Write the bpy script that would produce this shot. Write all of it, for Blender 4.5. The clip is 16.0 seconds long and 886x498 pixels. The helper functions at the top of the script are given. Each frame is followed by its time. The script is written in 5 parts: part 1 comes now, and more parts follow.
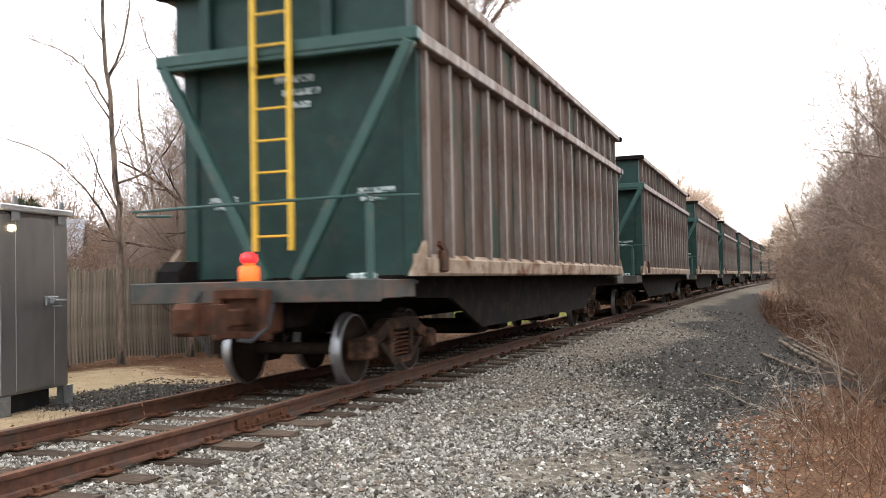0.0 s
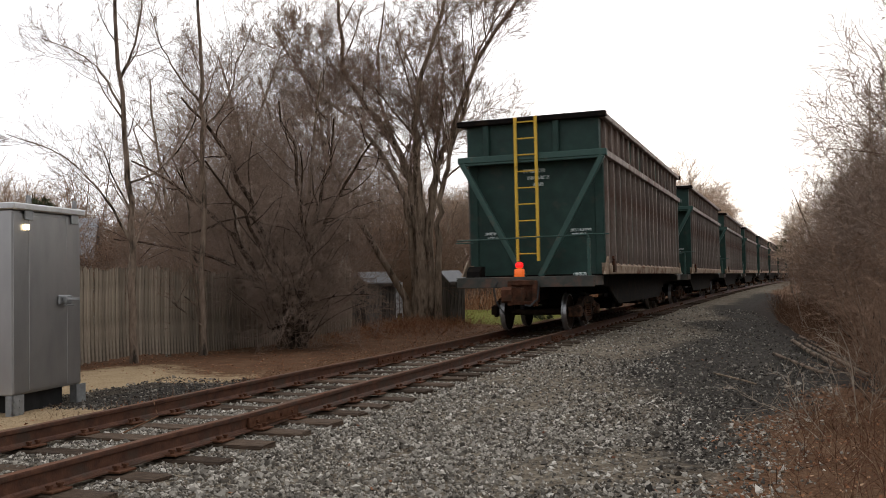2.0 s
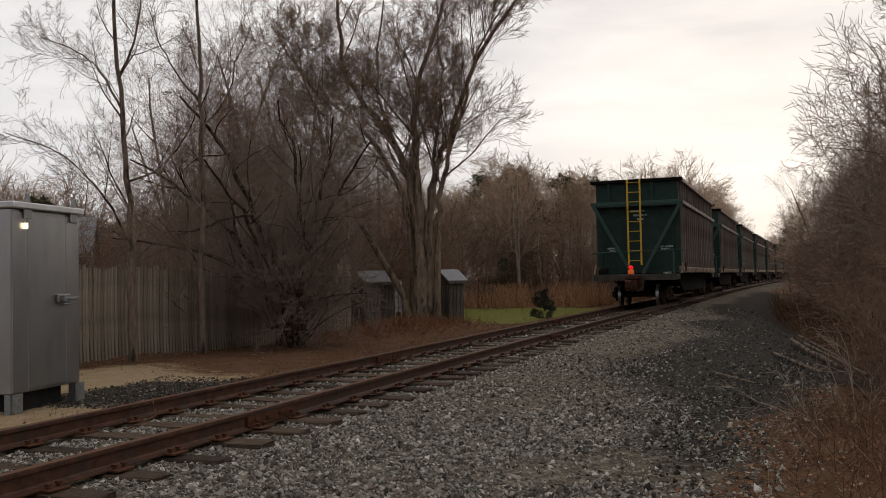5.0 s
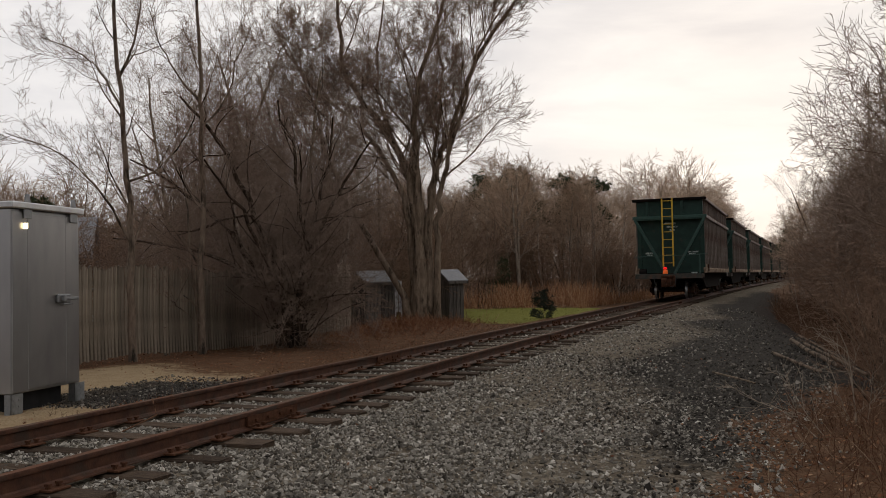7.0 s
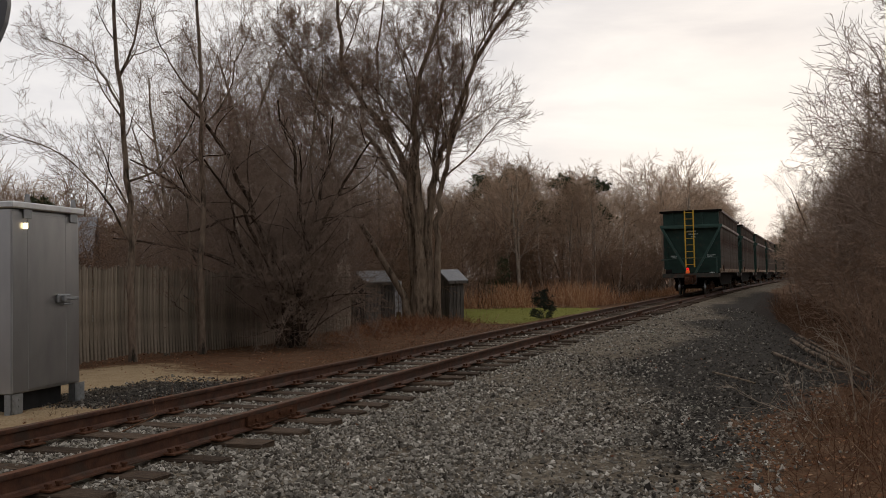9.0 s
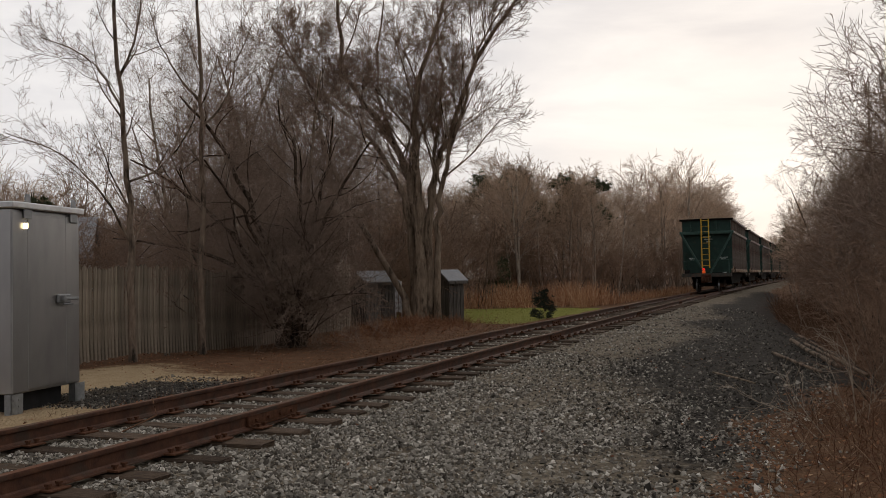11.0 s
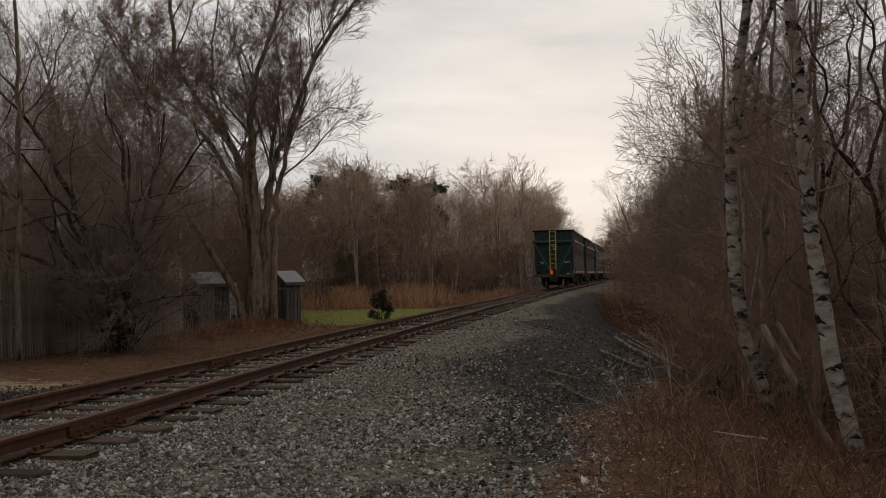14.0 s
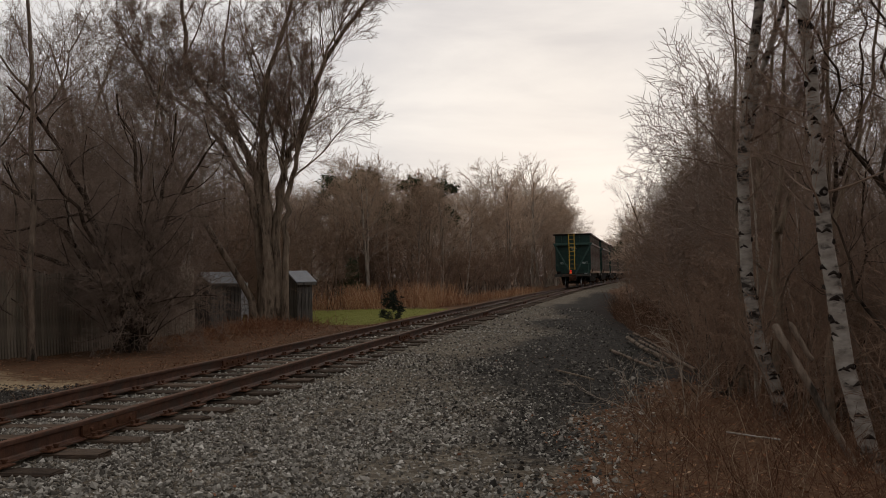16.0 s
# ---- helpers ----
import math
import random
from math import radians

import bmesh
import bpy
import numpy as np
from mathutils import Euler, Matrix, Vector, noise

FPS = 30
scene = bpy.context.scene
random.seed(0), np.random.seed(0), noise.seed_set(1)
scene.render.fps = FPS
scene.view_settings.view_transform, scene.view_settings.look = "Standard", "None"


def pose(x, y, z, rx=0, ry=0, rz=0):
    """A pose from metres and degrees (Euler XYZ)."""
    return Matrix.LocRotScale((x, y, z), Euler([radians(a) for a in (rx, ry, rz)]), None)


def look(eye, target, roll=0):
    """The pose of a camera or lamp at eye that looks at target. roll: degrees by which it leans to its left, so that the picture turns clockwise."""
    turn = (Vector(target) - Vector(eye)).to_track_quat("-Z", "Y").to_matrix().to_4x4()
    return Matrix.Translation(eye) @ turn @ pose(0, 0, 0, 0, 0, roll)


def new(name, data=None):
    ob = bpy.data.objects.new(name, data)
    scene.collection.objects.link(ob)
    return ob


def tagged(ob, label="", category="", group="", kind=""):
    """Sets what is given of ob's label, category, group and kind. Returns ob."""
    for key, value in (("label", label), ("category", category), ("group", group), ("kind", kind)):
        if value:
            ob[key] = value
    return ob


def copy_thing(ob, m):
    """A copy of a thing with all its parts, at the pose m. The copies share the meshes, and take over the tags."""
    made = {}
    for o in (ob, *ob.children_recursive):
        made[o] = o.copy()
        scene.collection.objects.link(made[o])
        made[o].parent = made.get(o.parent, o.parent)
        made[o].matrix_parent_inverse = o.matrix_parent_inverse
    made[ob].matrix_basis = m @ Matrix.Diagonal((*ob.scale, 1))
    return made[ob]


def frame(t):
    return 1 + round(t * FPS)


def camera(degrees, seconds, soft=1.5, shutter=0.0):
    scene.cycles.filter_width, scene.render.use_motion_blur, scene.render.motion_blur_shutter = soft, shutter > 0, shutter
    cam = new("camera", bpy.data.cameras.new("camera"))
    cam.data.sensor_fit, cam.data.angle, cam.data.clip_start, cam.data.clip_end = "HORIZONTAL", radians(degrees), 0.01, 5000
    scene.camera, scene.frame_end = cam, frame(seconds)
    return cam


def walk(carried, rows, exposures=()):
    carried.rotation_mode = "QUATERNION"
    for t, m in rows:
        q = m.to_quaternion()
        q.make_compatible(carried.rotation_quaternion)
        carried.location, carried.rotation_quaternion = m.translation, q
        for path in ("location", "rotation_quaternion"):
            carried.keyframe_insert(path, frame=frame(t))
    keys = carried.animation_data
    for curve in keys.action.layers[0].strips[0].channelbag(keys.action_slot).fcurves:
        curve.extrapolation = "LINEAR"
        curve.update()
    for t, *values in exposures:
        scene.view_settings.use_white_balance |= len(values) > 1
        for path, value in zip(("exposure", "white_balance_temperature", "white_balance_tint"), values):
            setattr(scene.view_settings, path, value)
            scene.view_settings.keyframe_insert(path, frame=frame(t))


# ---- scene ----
cam = camera(52.15, 16.0, soft=.85, shutter=0.6)
EYE = (5.563, 0.0, 1.219)
BASE = Matrix.Translation(EYE) @ pose(0, 0, 0, 0, 0, 20.363) @ pose(0, 0, 0, 91.902) @ pose(0, 0, 0, 0, 0, -1.152)


def turned(yaw, pitch, roll):
    """The camera's pose, turned on its stand from its long rest position."""
    return BASE @ Matrix.Rotation(radians(yaw), 4, "Y") @ Matrix.Rotation(radians(pitch), 4, "X") @ Matrix.Rotation(radians(roll), 4, "Z")


TURNS = [(0, -.632, .12, -.04), (.5, -.645, .138, 0), (1, -.391, .048, -.06), (1.5, -.181, .016, -.024), (2, .063, .066, -.03),
         (2.5, -.144, .059, -.008), (3, 0, .107, -.007), (3.5, -.037, .006, 0), (4, 0, 0, 0), (6.5, 0, 0, 0), (9, 0, 0, 0), (12.5, .011, .009, 0),
         (12.7, -.05, .0, .03), (13, -2.662, -.006, .143), (13.2, -6.0, .05, .13), (13.5, -7.786, .101, .115), (13.8, -9.4, .1, .18), (14, -10.216, .105, .23), (14.5, -9.83, .113, .2),
         (15, -9.555, .097, .19), (15.5, -9.523, .093, .196), (16, -9.516, .092, .196)]
EXPOSURE = [(0, 2.3), (.5, 2.05), (1.0, 1.6), (1.5, 1.25), (2.0, .9), (2.5, .62), (3.0, .35), (3.5, .1), (12.5, .08), (13.2, -.05), (13.6, -.2), (14, -.2), (15, -.12), (16, -.1)]
EXPOSURE = [(t, s, 6150 + 470 * min(1, t / 3.5), 10 + 2.5 * min(1, t / 3.5)) for t, s in EXPOSURE]
walk(cam, [(t, turned(a, b, c)) for t, a, b, c in TURNS], EXPOSURE)

# ---- light: overcast evening sky, brighter towards the veiled low sun ahead ----
SUN_EL, SUN_AZ = radians(10), radians(-2)
SUN_WAY = Vector((math.sin(SUN_AZ) * math.cos(SUN_EL), math.cos(SUN_AZ) * math.cos(SUN_EL), math.sin(SUN_EL)))
world = bpy.data.worlds.new("world")
scene.world = world
world.use_nodes = True


def make_sky(nt):
    N, L = nt.nodes, nt.links
    N.clear()
    out, bg = N.new("ShaderNodeOutputWorld"), N.new("ShaderNodeBackground")
    tc = N.new("ShaderNodeTexCoord")
    dot = N.new("ShaderNodeVectorMath"); dot.operation = "DOT_PRODUCT"
    dot.inputs[1].default_value = SUN_WAY
    L.new(tc.outputs["Generated"], dot.inputs[0])
    glow = N.new("ShaderNodeValToRGB")
    e = glow.color_ramp.elements
    e[0].position, e[0].color = 0.0, (.44, .45, .47, 1)
    e[1].position, e[1].color = 1.0, (.93, .90, .855, 1)
    for p, c in ((.5, (.60, .605, .615)), (.8, (.83, .83, .83)), (.93, (.85, .847, .84)), (.985, (.84, .83, .815))):
        k = glow.color_ramp.elements.new(p); k.color = (*c, 1)
    half = N.new("ShaderNodeMath"); half.operation = "MULTIPLY_ADD"
    half.inputs[1].default_value = half.inputs[2].default_value = .5
    L.new(dot.outputs["Value"], half.inputs[0]); L.new(half.outputs[0], glow.inputs[0])
    # stretched cloud layers
    mp = N.new("ShaderNodeMapping"); mp.inputs["Scale"].default_value = (1.6, 1.6, 6.0)
    L.new(tc.outputs["Generated"], mp.inputs[0])
    nz = N.new("ShaderNodeTexNoise"); nz.inputs["Scale"].default_value = 2.2; nz.inputs["Detail"].default_value = 6; nz.inputs["Roughness"].default_value = .55
    nz.inputs["Distortion"].default_value = .4
    L.new(mp.outputs[0], nz.inputs[0])
    rp = N.new("ShaderNodeValToRGB")
    rp.color_ramp.elements[0].position, rp.color_ramp.elements[0].color = .34, (.80, .80, .82, 1)
    rp.color_ramp.elements[1].position, rp.color_ramp.elements[1].color = .68, (1.05, 1.04, 1.02, 1)
    L.new(nz.outputs[0], rp.inputs[0])
    mul = N.new("ShaderNodeMix"); mul.data_type = "RGBA"; mul.blend_type = "MULTIPLY"; mul.inputs[0].default_value = 1
    L.new(glow.outputs[0], mul.inputs[6]); L.new(rp.outputs[0], mul.inputs[7])
    sky = N.new("ShaderNodeTexSky"); sky.sky_type = "NISHITA"; sky.sun_disc = False
    sky.sun_elevation, sky.sun_rotation = SUN_EL, SUN_AZ
    sc = N.new("ShaderNodeVectorMath"); sc.operation = "SCALE"; sc.inputs["Scale"].default_value = .003
    L.new(sky.outputs[0], sc.inputs[0])
    add = N.new("ShaderNodeVectorMath"); add.operation = "ADD"
    L.new(mul.outputs[2], add.inputs[0]); L.new(sc.outputs[0], add.inputs[1])
    L.new(add.outputs[0], bg.inputs[0]); bg.inputs[1].default_value = 1.0
    L.new(bg.outputs[0], out.inputs[0])


make_sky(world.node_tree)
sun = new("sun", bpy.data.lights.new("sun", "SUN"))
sun.data.energy, sun.data.angle, sun.data.color = .5, radians(25), (1, .9, .78)
sun.matrix_world = look((0, 60, 60), Vector((0, 60, 60)) - SUN_WAY)

# ---- materials ----


def material(name, cols, scale=6.0, rough=.8, metal=0.0, bump=.3, bscale=40.0, wear=None, wscale=1.2, wpos=(.5, .62), stretch=(1, 1, 1), object_vary=0.0, coord="Object", emit=0.0, bdist=.01):
    """Two-scale procedural surface: grain between the colours cols, stains of the colour wear, and fine relief."""
    m = bpy.data.materials.new(name)
    m.use_nodes = True
    nt = m.node_tree
    N, L = nt.nodes, nt.links
    b = N["Principled BSDF"]
    tc = N.new("ShaderNodeTexCoord")
    mp = N.new("ShaderNodeMapping"); mp.inputs["Scale"].default_value = stretch
    L.new(tc.outputs[coord], mp.inputs[0])
    n1 = N.new("ShaderNodeTexNoise"); n1.inputs["Scale"].default_value = scale; n1.inputs["Detail"].default_value = 7; n1.inputs["Roughness"].default_value = .6
    L.new(mp.outputs[0], n1.inputs[0])
    rp = N.new("ShaderNodeValToRGB")
    e = rp.color_ramp.elements
    e[0].position, e[1].position = .3, .7
    e[0].color, e[1].color = (*cols[0], 1), (*cols[-1], 1)
    for i, c in enumerate(cols[1:-1]):
        k = e.new(.3 + .4 * (i + 1) / (len(cols) - 1)); k.color = (*c, 1)
    L.new(n1.outputs[0], rp.inputs[0])
    col = rp.outputs[0]
    if wear:
        n2 = N.new("ShaderNodeTexNoise"); n2.inputs["Scale"].default_value = wscale; n2.inputs["Detail"].default_value = 8; n2.inputs["Roughness"].default_value = .65
        L.new(mp.outputs[0], n2.inputs[0])
        r2 = N.new("ShaderNodeMapRange"); r2.inputs[1].default_value, r2.inputs[2].default_value = wpos
        L.new(n2.outputs[0], r2.inputs[0])
        mx = N.new("ShaderNodeMix"); mx.data_type = "RGBA"
        L.new(r2.outputs[0], mx.inputs[0]); L.new(col, mx.inputs[6]); mx.inputs[7].default_value = (*wear, 1)
        col = mx.outputs[2]
    if object_vary:
        oi = N.new("ShaderNodeObjectInfo")
        hs = N.new("ShaderNodeHueSaturation")
        r3 = N.new("ShaderNodeMapRange"); r3.inputs[3].default_value, r3.inputs[4].default_value = 1 - object_vary, 1 + object_vary
        L.new(oi.outputs["Random"], r3.inputs[0]); L.new(r3.outputs[0], hs.inputs["Value"]); L.new(col, hs.inputs["Color"])
        col = hs.outputs[0]
    L.new(col, b.inputs["Base Color"])
    b.inputs["Roughness"].default_value, b.inputs["Metallic"].default_value = rough, metal
    b.inputs["Specular IOR Level"].default_value = .06 if rough >= .75 else .4
    if bump:
        n3 = N.new("ShaderNodeTexNoise"); n3.inputs["Scale"].default_value = bscale; n3.inputs["Detail"].default_value = 4
        L.new(mp.outputs[0], n3.inputs[0])
        bp = N.new("ShaderNodeBump"); bp.inputs["Strength"].default_value = bump; bp.inputs["Distance"].default_value = bdist
        L.new(n3.outputs[0], bp.inputs["Height"]); L.new(bp.outputs[0], b.inputs["Normal"])
    if emit:
        b.inputs["Emission Color"].default_value = (*cols[0], 1); b.inputs["Emission Strength"].default_value = emit
    return m


def island_material(name, ramp, rough=.85, bump=.3, bscale=60.0, grain=25.0):
    """Colour by piece: every loose piece of a joined mesh takes its own tone from the ramp."""
    m = material(name, [ramp[0][1], ramp[-1][1]], grain, rough, bump=bump, bscale=bscale)
    N, L = m.node_tree.nodes, m.node_tree.links
    g = N.new("ShaderNodeNewGeometry")
    rp = N.new("ShaderNodeValToRGB")
    e = rp.color_ramp.elements
    e[0].position, e[0].color = ramp[0][0], (*ramp[0][1], 1)
    e[1].position, e[1].color = ramp[-1][0], (*ramp[-1][1], 1)
    for p, c in ramp[1:-1]:
        k = e.new(p); k.color = (*c, 1)
    L.new(g.outputs["Random Per Island"], rp.inputs[0])
    L.new(rp.outputs[0], N["Principled BSDF"].inputs["Base Color"])
    return m


M_RAIL = material("rusty_rail_steel", [(0.041, 0.017, 0.010), (0.084, 0.034, 0.018), (0.128, 0.056, 0.030)], 9, .65, .3, .4, 60, (0.061, 0.037, 0.025), 2.5)
M_RAILTOP = material("worn_rail_top", [(.085, .048, .032), (.15, .095, .068)], 12, .75, .1, .15, 60, (.13, .06, .035), 3, (.45, .6))
M_TIE = material("weathered_tie_wood", [(0.04, 0.027, 0.019), (0.085, 0.06, 0.042), (0.15, 0.108, 0.078)], 7, .9, 0, .7, 30, (0.065, 0.049, 0.039), 3, stretch=(1, 12, 12), object_vary=.35)
M_PLATE = material("rusty_plate", [(.06, .028, .016), (.13, .06, .035)], 20, .8, .2, .4, 80)
M_GREEN = material("dark_green_car_paint", [(.005, .024, .017), (.007, .033, .024), (.011, .044, .032)], 3, .6, 0, .12, 25, (.04, .042, .03), 1.7, (.56, .72))
M_BRACE = material("faded_green_paint", [(.023, .062, .049), (.034, .083, .066)], 4, .5, 0, .12, 30, (.10, .075, .05), 4, (.58, .7))
M_DECK = material("worn_deck_steel", [(.028, .034, .028), (.05, .05, .041), (.075, .062, .05)], 4, .6, .1, .2, 30, (.11, .06, .04), 3, (.5, .64))
M_SIDE = material("rust_stained_side_plate", [(.06, .038, .028), (.108, .074, .056), (.155, .117, .094)], 2.2, .75, .1, .25, 30, (.035, .06, .045), 1.3, (.52, .64), stretch=(1, 1, .25))
M_RIB = material("weathered_side_rib", [(.095, .07, .055), (.165, .13, .107), (.245, .204, .174)], 4, .7, .1, .25, 40, (.09, .042, .024), 2.4, (.48, .62), stretch=(1, 1, .3), object_vary=.25)
M_LEDGE = material("rusty_sill_ledge", [(.20, .14, .095), (.30, .23, .165), (.36, .28, .21)], 3, .8, .05, .3, 40, (.13, .06, .03), 2.5, (.48, .62))
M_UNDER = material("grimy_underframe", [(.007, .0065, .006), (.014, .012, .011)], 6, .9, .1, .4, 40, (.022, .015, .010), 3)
M_TRUCK = material("rusty_cast_truck", [(.018, .013, .010), (.038, .026, .019)], 10, .9, .1, .4, 60, (.10, .05, .03), 4)
M_TREAD = material("polished_wheel_tread", [(.32, .32, .325), (.45, .45, .45)], 12, .35, .9, .1, 60)
M_WHEEL = material("brown_wheel_face", [(.02, .014, .011), (.04, .026, .018)], 8, .85, .1, .3, 50)
M_COUPLER = material("rusty_coupler", [(.06, .026, .016), (.12, .056, .034)], 10, .8, .2, .5, 60, (.05, .03, .02), 4)
M_YELLOW = material("yellow_ladder_paint", [(.62, .38, .03), (.72, .46, .05)], 6, .5, 0, .1, 50, (.35, .2, .04), 5, (.6, .7))
# the housing is no lamp; a faint glow is added to brighten its orange
M_ORANGE = material("glowing_orange_marker_body", [(.75, .13, .02), (.85, .17, .03)], 6, .45, 0, .05, 40, emit=.25)
M_REDLAMP = material("red_marker_lamp", [(.85, .012, .012), (.9, .02, .02)], 6, .3, 0, 0, emit=.7)
M_WHITE = material("white_stencil_paint", [(.42, .47, .45), (.55, .6, .57)], 15, .6, 0, .05, 40, (.03, .08, .06), 22, (.46, .56))
M_HOSE = material("black_rubber_hose", [(.02, .02, .02), (.035, .035, .035)], 10, .6, 0, .1, 60)
M_ALU = material("bare_aluminium_sheet", [(.33, .326, .32), (.40, .396, .388)], 3, .34, .9, .05, 12, (.42, .41, .40), 1.4, (.5, .66), stretch=(1, 1, .35))
M_ALU2 = material("dull_aluminium_trim", [(.45, .45, .45), (.56, .56, .55)], 8, .42, .9, .08, 40)
M_GALV = material("galvanised_bracket", [(.20, .205, .205), (.30, .305, .305)], 14, .55, .6, .1, 60)
M_DARK = material("painted_cavity_shade", [(.02, .02, .02), (.03, .03, .03)], 6, .9, 0, .1)
M_LAMP = material("lit_glass_lamp", [(1, .78, .45), (1, .82, .5)], 5, .3, 0, 0, emit=4)
M_FENCE = material("weathered_fence_board", [(0.17, 0.137, 0.102), (0.27, 0.223, 0.17), (0.36, 0.304, 0.24)], 2.2, .9, 0, .5, 24, (0.07, 0.052, 0.036), 1.5, (.46, .66), stretch=(9, 9, .8), object_vary=.22)
M_SHEDWOOD = material("grey_shed_board", [(.085, .075, .066), (.14, .125, .11), (.18, .163, .147)], 3, .9, 0, .4, 24, (.06, .055, .05), 2, stretch=(8, 8, .8), object_vary=.25)
M_SHEDROOF = material("pale_grey_shed_roof", [(.25, .255, .265), (.36, .365, .375)], 5, .75, 0, .3, 30, (.3, .3, .3), 2)
M_WHITEWOOD = material("peeling_white_board", [(.5, .5, .5), (.66, .66, .65)], 6, .7, 0, .2, 30, (.2, .18, .16), 4, (.5, .62))
M_BARK = material("grey_brown_bark", [(0.147, 0.109, 0.077), (0.242, 0.183, 0.131), (0.326, 0.257, 0.187)], 6, .95, 0, .8, 22, (0.068, 0.050, 0.035), 2.2, stretch=(2, 2, .5), bdist=.03)
M_BARKDARK = material("dark_wet_bark", [(0.125, 0.09, 0.066), (0.20, 0.15, 0.112), (0.27, 0.208, 0.158)], 7, .95, 0, .8, 26, (0.037, 0.030, 0.023), 2, stretch=(2, 2, .5), bdist=.03)
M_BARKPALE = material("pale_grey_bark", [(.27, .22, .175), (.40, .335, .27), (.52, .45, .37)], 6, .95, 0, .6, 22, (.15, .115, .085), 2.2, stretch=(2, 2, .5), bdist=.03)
M_BARKVINE = material("vine_covered_dark_bark", [(.04, .029, .021), (.075, .053, .038), (.12, .088, .064)], 9, .95, 0, .9, 30, (.022, .017, .013), 3, stretch=(2, 2, .5), bdist=.03)
M_TWIG = material("brown_twig", [(0.185, 0.125, 0.09), (0.30, 0.212, 0.158)], 3, .9, 0, 0, object_vary=.2)
M_TWIGPALE = material("grey_brown_thicket_twig", [(0.215, 0.155, 0.118), (0.345, 0.26, 0.204)], 3, .9, 0, 0, object_vary=.2)
M_TWIGRED = material("reddish_twig", [(0.19, 0.118, 0.079), (0.31, 0.208, 0.146)], 2, .9, 0, 0, object_vary=.25)
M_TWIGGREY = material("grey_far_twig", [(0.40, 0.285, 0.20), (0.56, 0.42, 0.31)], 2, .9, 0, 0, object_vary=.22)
M_BIRCH = material("white_birch_bark", [(.19, .16, .132), (.30, .262, .222), (.40, .36, .308)], 6, .8, 0, .4, 30, (.045, .036, .03), 2.6, (.50, .60), stretch=(1, 1, 2.2))
M_SCAR = material("black_birch_scar", [(.018, .014, .012), (.05, .038, .03)], 12, .95, 0, .5, 40)
M_PALE = material("pale_dry_stem", [(.26, .21, .16), (.40, .33, .26)], 8, .8, 0, .2, 40)
M_NEEDLE = island_material("pine_needles", [(0, (.03, .042, .018)), (.6, (.06, .075, .03)), (1, (.11, .11, .05))], .7, 0)
M_CEDAR = island_material("dark_shrub_needles", [(0, (.012, .018, .010)), (.6, (.02, .028, .014)), (1, (.035, .04, .02))], .7, 0)
M_REED = island_material("dry_reed_blades", [(0, (.24, .11, .055)), (.5, (.42, .22, .115)), (1, (.62, .42, .26))], .8, 0)
M_LEAF = island_material("dead_leaves", [(0, (.09, .036, .02)), (.4, (.20, .085, .043)), (.8, (.30, .155, .082)), (1, (.42, .28, .18))], .8, 0)
M_BRUSH = island_material("bramble_stems", [(0, (0.07, 0.032, 0.018)), (.5, (0.12, 0.06, 0.034)), (.85, (0.175, 0.105, 0.064)), (1, (0.34, 0.26, 0.18))], .85, 0)
M_STONE = island_material("ballast_stone", [(0, (0.06, 0.052, 0.043)), (.35, (0.155, 0.139, 0.116)), (.7, (0.29, 0.266, 0.225)), (.93, (0.42, 0.386, 0.33)), (1, (0.64, 0.60, 0.53))], .85, .4, 45)
M_CINDER = island_material("dark_cinder_stone", [(0, (.026, .023, .02)), (.5, (.075, .067, .057)), (.85, (.16, .143, .122)), (1, (.30, .27, .23))], .9, .4, 45)
M_GRASS = island_material("lawn_blades", [(0, (.12, .13, .025)), (.6, (.21, .21, .05)), (1, (.33, .30, .11))], .8, 0)
M_GATE = material("grey_gate_steel", [(.09, .09, .095), (.12, .12, .125)], 5, .6, .2, .1, 40)

# ---- building tools ----
K = 0.0004  # the track bends gently to the right


def on_track(s, off=0.0, z=0.0):
    a = K * s
    return Vector((K * s * s / 2 + off * math.cos(a), s - off * math.sin(a), z))


def at_track(s, off=0.0, z=0.0):
    return Matrix.Translation(on_track(s, off, z)) @ Matrix.Rotation(-K * s, 4, "Z")


def smooth(me, on=True):
    me.polygons.foreach_set("use_smooth", [on] * len(me.polygons))


def from_lists(name, verts, faces, mat, parent=None, label="", soft=False):
    me = bpy.data.meshes.new(name)
    me.from_pydata(verts, [], faces)
    me.materials.append(mat)
    if soft:
        smooth(me)
    ob = new(name, me)
    if parent:
        ob.parent = parent
    return tagged(ob, label)


def part(name, bm, mat, parent=None, label="", soft=False):
    me = bpy.data.meshes.new(name)
    bm.to_mesh(me)
    bm.free()
    me.materials.append(mat)
    if soft:
        smooth(me)
    ob = new(name, me)
    if parent:
        ob.parent = parent
    return tagged(ob, label)


def shared(name, ob, m, parent):
    """Another piece on the same mesh."""
    o = new(name, ob.data)
    o.parent, o.matrix_basis = parent, m
    return o


def box(bm, lo, hi, bevel=0.0, m=None):
    c = [(a + b) / 2 for a, b in zip(lo, hi)]
    s = [abs(b - a) for a, b in zip(lo, hi)]
    r = bmesh.ops.create_cube(bm, size=1, matrix=(m or Matrix()) @ Matrix.Translation(c) @ Matrix.Diagonal((*s, 1)))
    if bevel:
        es = {e for v in r["verts"] for e in v.link_edges}
        bmesh.ops.bevel(bm, geom=list(es), offset=bevel, segments=1, affect="EDGES")


